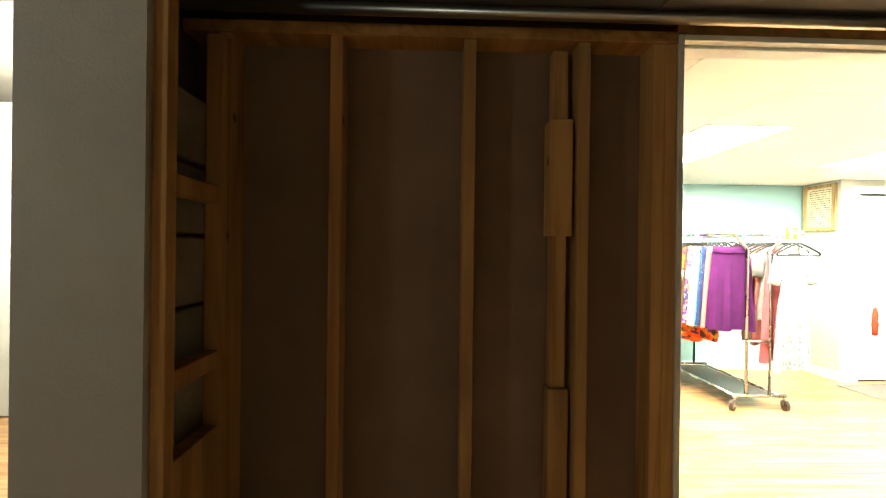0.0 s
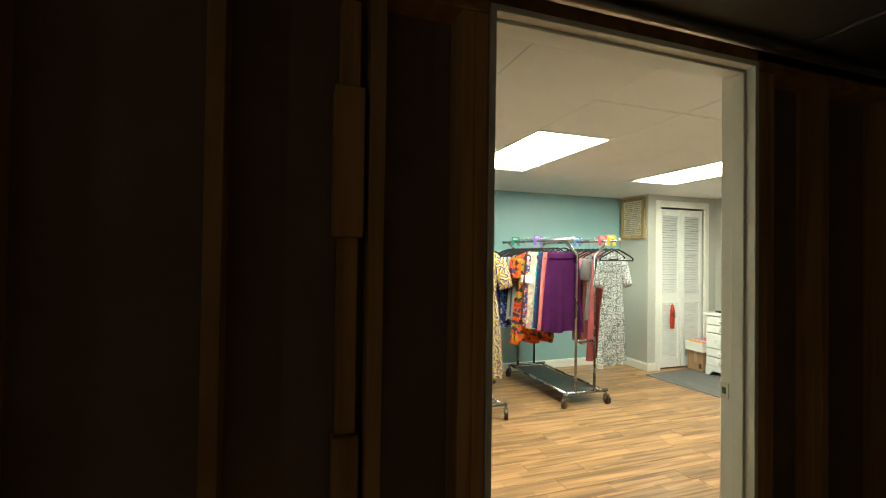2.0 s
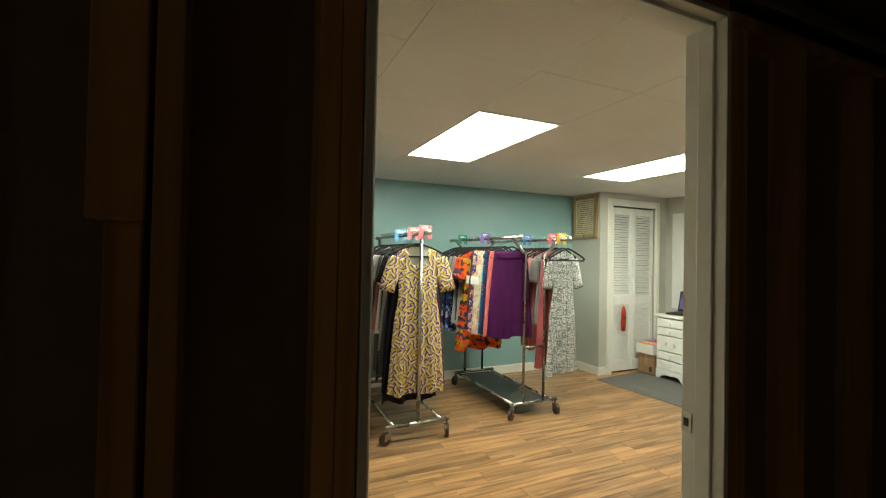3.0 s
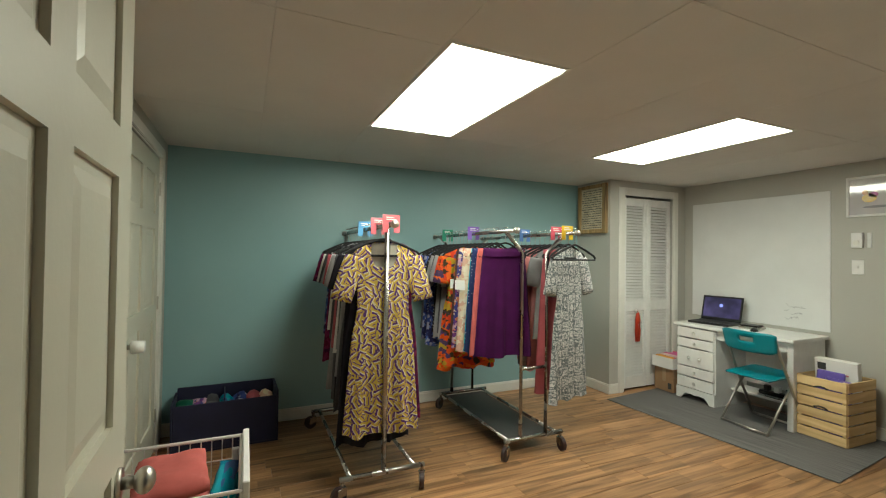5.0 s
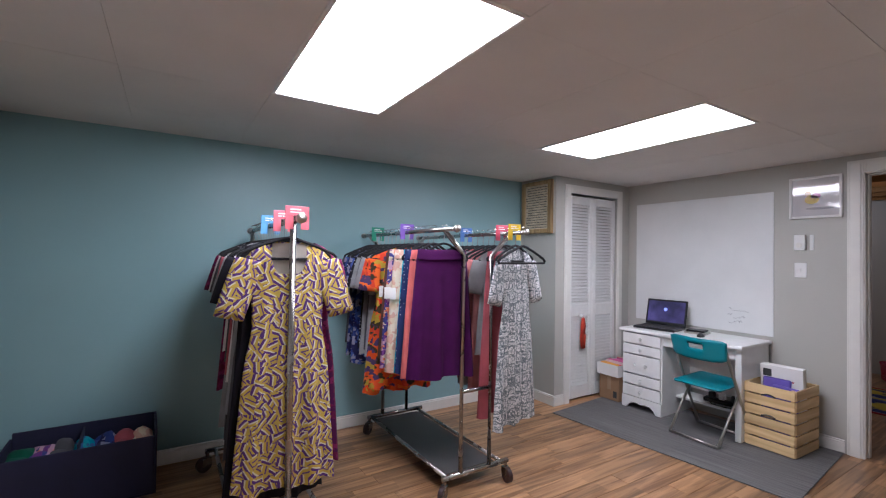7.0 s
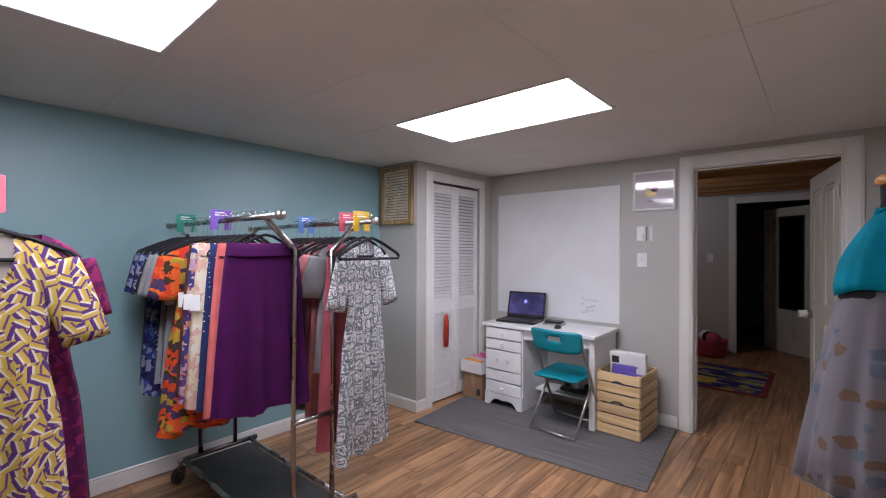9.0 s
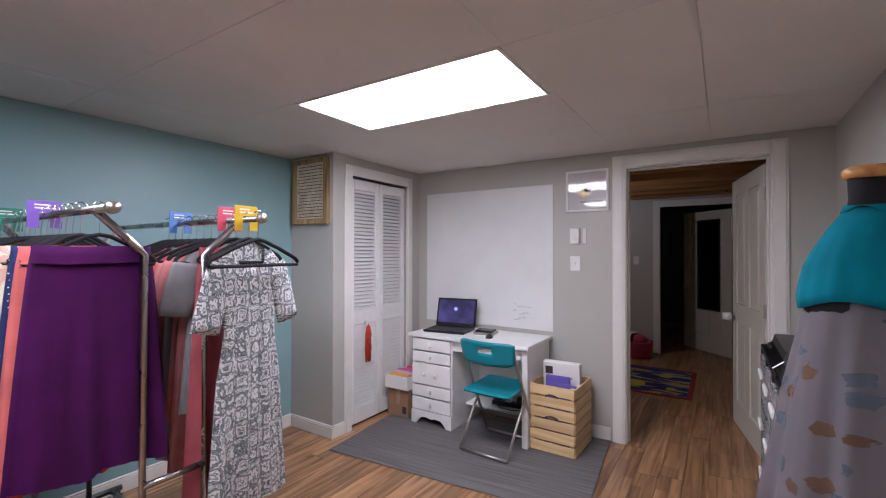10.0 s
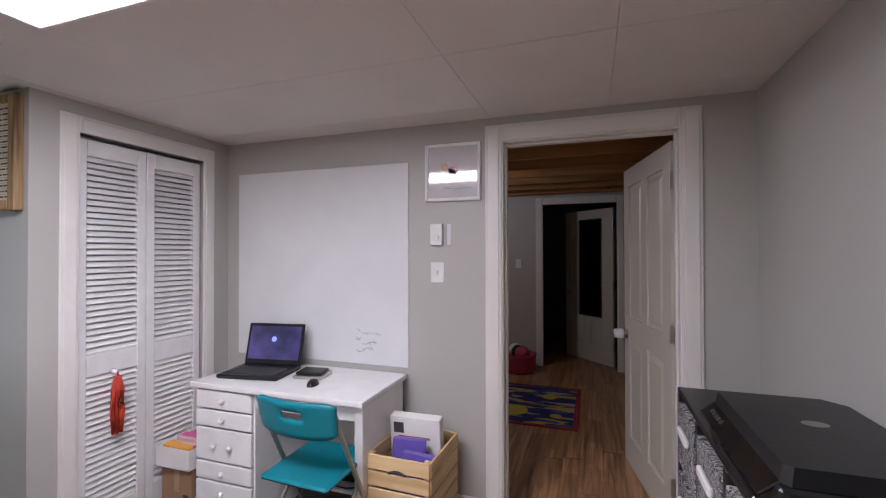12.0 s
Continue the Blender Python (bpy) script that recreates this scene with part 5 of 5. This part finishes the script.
folded_shirt(0.58, 2.42, "pink", 0.10, 0.24, 0.11, -3, 4)

# ---- along the south wall: dress form, drawer tower, printer ----
bm = bmesh.new()
lathe(bm, [(0.13, 0.40), (0.15, 0.41), (0.17, 0.52), (0.17, 0.70), (0.175, 0.80), (0.15, 0.92), (0.125, 1.02), (0.145, 1.12), (0.165, 1.22), (0.16, 1.29), (0.145, 1.345), (0.105, 1.41), (0.062, 1.455), (0.056, 1.50), (0.058, 1.55)], 28, 0.72, 1.05)
rod(bm, (0, 0, 0.03), (0, 0, 0.67), 0.014, 12)
rod(bm, (0, 0, 0.0), (0, 0, 0.03), 0.14, 28)
df_me = mesh_of("dress_form", bm, VELVET, True)
FX, FY, FR = 3.672, 1.528, 25
FORM = pose(FX, FY, 0, 0, 0, FR) @ Matrix.Diagonal((0.93, 0.93, 1.035, 1))
df = tagged(part("dress_form", df_me, VELVET), "black fabric dress form on a round base", "mannequin")
df.matrix_basis = FORM
CAPW = wood("cap_wood", (0.35, 0.15, 0.04), (0.62, 0.32, 0.1), "x", 0.35, 20, 0.05)
cap = tagged(part("neck_cap", lathe(bmesh.new(), [(0.05, 1.551), (0.064, 1.553), (0.07, 1.562), (0.068, 1.575), (0.06, 1.582), (0.03, 1.585)], 28, 0.85, 1.05), CAPW, None, "", True), "varnished wooden cap on the dress form's neck", "cap")
cap.matrix_basis = FORM


def drape(profile, seed, ripple, gap_a=0.0, n=120, sx=0.78, sy=1.05):
    """Thin cloth round the form: rings of (radius, height), rippled more towards the hem, 3 mm thick."""
    bm = bmesh.new()
    outer = []
    inner = []
    for i, (r, z) in enumerate(profile):
        v = i / (len(profile) - 1)
        ro, ri = [], []
        for k in range(n):
            a = 2 * math.pi * k / n
            f = 1 + ripple * v * (1.0 - 1.6 * abs(math.sin(5.5 * a + seed)) + 0.5 * math.sin(17 * a + 2 * seed) + 0.3 * noise.noise((3 * math.cos(a), 3 * math.sin(a), z * 4)))
            zz = z + 0.015 * v * math.sin(3 * a + seed)
            ro.append(bm.verts.new((sx * r * f * math.cos(a), sy * r * f * math.sin(a), zz)))
            ri.append(bm.verts.new((sx * (r * f - 0.003) * math.cos(a), sy * (r * f - 0.003) * math.sin(a), zz)))
        outer.append(ro)
        inner.append(ri)
    for i in range(len(profile) - 1):
        for k in range(n):
            q = (k + 1) % n
            bm.faces.new((outer[i][k], outer[i][q], outer[i + 1][q], outer[i + 1][k]))
            bm.faces.new((inner[i][k], inner[i + 1][k], inner[i + 1][q], inner[i][q]))
    for i in (0, -1):
        for k in range(n):
            q = (k + 1) % n
            bm.faces.new((outer[i][k], inner[i][k], inner[i][q], outer[i][q]))
    return bm


TEALC = fabric("teal_jersey", [(0.0, 0.17, 0.235)])
SHEER = fabric("sheer_butterfly_print", [(0.21, 0.195, 0.215), (0.21, 0.195, 0.215), (0.13, 0.16, 0.21), (0.22, 0.20, 0.22), (0.20, 0.12, 0.075), (0.14, 0.17, 0.22)], "motifs", 19, 0.6)
SHEER.node_tree.nodes["Principled BSDF"].inputs["Alpha"].default_value = 0.62
st = thing("teal_shrug", FORM, "teal jersey top draped on the dress form", "clothes")
part("cloth", drape([(0.062, 1.475), (0.095, 1.435), (0.12, 1.40), (0.142, 1.366), (0.16, 1.33), (0.17, 1.29), (0.176, 1.25), (0.173, 1.225)], 1.0, 0.02), TEALC, st, "", True)
sk = thing("sheer_kimono", FORM, "sheer grey butterfly-print kimono on the dress form", "clothes")
part("cloth", drape([(0.150, 1.30), (0.158, 1.22), (0.186, 1.10), (0.212, 0.98), (0.235, 0.84), (0.252, 0.74), (0.268, 0.63)], 2.3, 0.06), SHEER, sk, "", True)

part("hem", drape([(0.272, 0.639), (0.274, 0.634), (0.273, 0.628)], 2.3, 0.06), SHEER, sk, "stitched hem", True)
part("collar", drape([(0.066, 1.482), (0.073, 1.474), (0.07, 1.464)], 1.0, 0.0), TEALC, st, "rolled teal collar", True)

DRAWER = fabric("patterned_drawer", [(0.05, 0.05, 0.06), (0.45, 0.44, 0.42), (0.12, 0.12, 0.13), (0.4, 0.39, 0.38), (0.2, 0.2, 0.21)], "tiles", 26)
un = thing("drawer_tower", pose(0, 0, 0), "black-framed drawer unit with patterned fabric drawers", "drawer unit")
tx0, tx1, ty0, ty1, tz = 4.17, 5.19, S + 0.02, 1.685, 0.885
part("top", B(tx0, tx1, ty0, ty1, tz - 0.02, tz, 0.004), BLACK, un)
ncol, post = 3, 0.034
cwid = (tx1 - tx0 - post) / ncol
for i in range(ncol + 1):
    x = tx0 + cwid * i
    part("upright_panel", B(x, x + post, ty0, ty1, 0.0, tz - 0.021, 0.003), BLACK, un)
for j in range(3):
    z0 = 0.06 + j * 0.27
    for i in range(ncol):
        x0 = tx0 + cwid * i + post + 0.004
        x1 = x0 + cwid - post - 0.008
        part("shelf", B(x0 - 0.003, x1 + 0.003, ty0, ty1 - 0.01, z0 - 0.024, z0 - 0.006), BLACK, un)
        d = part("drawer", B(x0, x1, ty0 + 0.02, ty1 + 0.004, z0, z0 + 0.235, 0.008, seg=2), DRAWER, un, "black and white patterned fabric drawer")
        mid = (x0 + x1) / 2
        part("pull_tab", B(mid - 0.075, mid + 0.075, ty1 + 0.0045, ty1 + 0.02, z0 + 0.135, z0 + 0.165, 0.005), PAPER_WHITE, d, "white pull tab")
pr = thing("printer", pose(4.44, 1.515, tz + 0.001), "black desktop inkjet printer on the drawer unit", "printer")
part("body", B(-0.262, 0.262, -0.165, 0.165, 0.0, 0.10, 0.02, seg=3), BLACK, pr)
bm = bmesh.new()
outline = ((-0.255, -0.02), (-0.06, -0.155), (0.2, -0.155), (0.25, -0.11), (0.25, 0.135), (0.235, 0.155), (-0.24, 0.155), (-0.255, 0.14))
f = bm.faces.new([bm.verts.new((x, y, 0.101)) for x, y in outline])
ex = bmesh.ops.extrude_face_region(bm, geom=[f])
up = [v for v in ex["geom"] if isinstance(v, bmesh.types.BMVert)]
bmesh.ops.translate(bm, verts=up, vec=(0, 0, 0.036))
for v in up:
    v.co.x, v.co.y = v.co.x * 0.97, v.co.y * 0.95
part("scanner_lid", bm, BLACK, pr, "satin black scanner lid")
bm = bmesh.new()
bmesh.ops.create_cone(bm, cap_ends=True, segments=24, radius1=1, radius2=1, depth=1, matrix=pose(0.02, -0.005, 0.1376) @ Matrix.Diagonal((0.02, 0.028, 0.001, 1)))
part("emblem", bm, STEEL, pr, "oval silver emblem")
part("paper_tray", B(-0.16, 0.12, 0.158, 0.176, 0.012, 0.028, 0.004), GLOSS_BLACK, pr, "glossy paper tray")
panel_ = part("control_panel", B(-0.24, 0.24, -0.03, 0.03, -0.004, 0.004, 0.003), GLOSS_BLACK, pr, "sloping glossy control panel")
panel_.matrix_basis = pose(0, 0.168, 0.088, -38, 0, 0)
for k in range(5):
    b_ = part("button", rod(bmesh.new(), (0.1 + 0.022 * k, 0, 0.004), (0.1 + 0.022 * k, 0, 0.0065), 0.007, 12), STEEL, panel_, "small grey button")

# ---- floor planks ----
L_, W_ = 1.215, 0.13
plank_mesh = mesh_of("plank", B(0.0007, L_ - 0.0007, 0.0007, W_ - 0.0007, -0.012, 0.0, 0.0012), PLANK)
floor = thing("floor", pose(0, 0, 0), "warm brown wood-strip laminate floor", "floor")
floor["kind"] = "structure"
rnd = random.Random(2)
rest = []
for r in range(int((5.2 + 1.3) / W_)):
    y = -1.3 + r * W_
    x = -1.5 - rnd.random() * L_
    while x < 9.4:
        inside = W - 0.3 < x + L_ and x < E2 + 0.6 and 1.0 < y < N
        if inside:
            o = part("plank", plank_mesh, PLANK, floor)
            o.location = (x, y, 0)
        else:
            rest.append((x, y))
        x += L_
verts, faces = [], []
for x, y in rest:
    k = len(verts)
    verts += [(x + 0.0007, y + 0.0007, 0), (x + L_ - 0.0007, y + 0.0007, 0), (x + L_ - 0.0007, y + W_ - 0.0007, 0), (x + 0.0007, y + W_ - 0.0007, 0),
              (x + 0.0007, y + 0.0007, -0.011), (x + L_ - 0.0007, y + 0.0007, -0.011), (x + L_ - 0.0007, y + W_ - 0.0007, -0.011), (x + 0.0007, y + W_ - 0.0007, -0.011)]
    faces += [(k, k + 1, k + 2, k + 3), (k, k + 4, k + 5, k + 1), (k + 1, k + 5, k + 6, k + 2), (k + 2, k + 6, k + 7, k + 3), (k + 3, k + 7, k + 4, k)]
me = bpy.data.meshes.new("outer_planks")
me.from_pydata(verts, [], faces)
me.materials.append(PLANK_DARK)
o = new("outer_planks", me)
o.parent = floor
tagged(o, "wood-strip laminate beyond the room", kind="stuff")
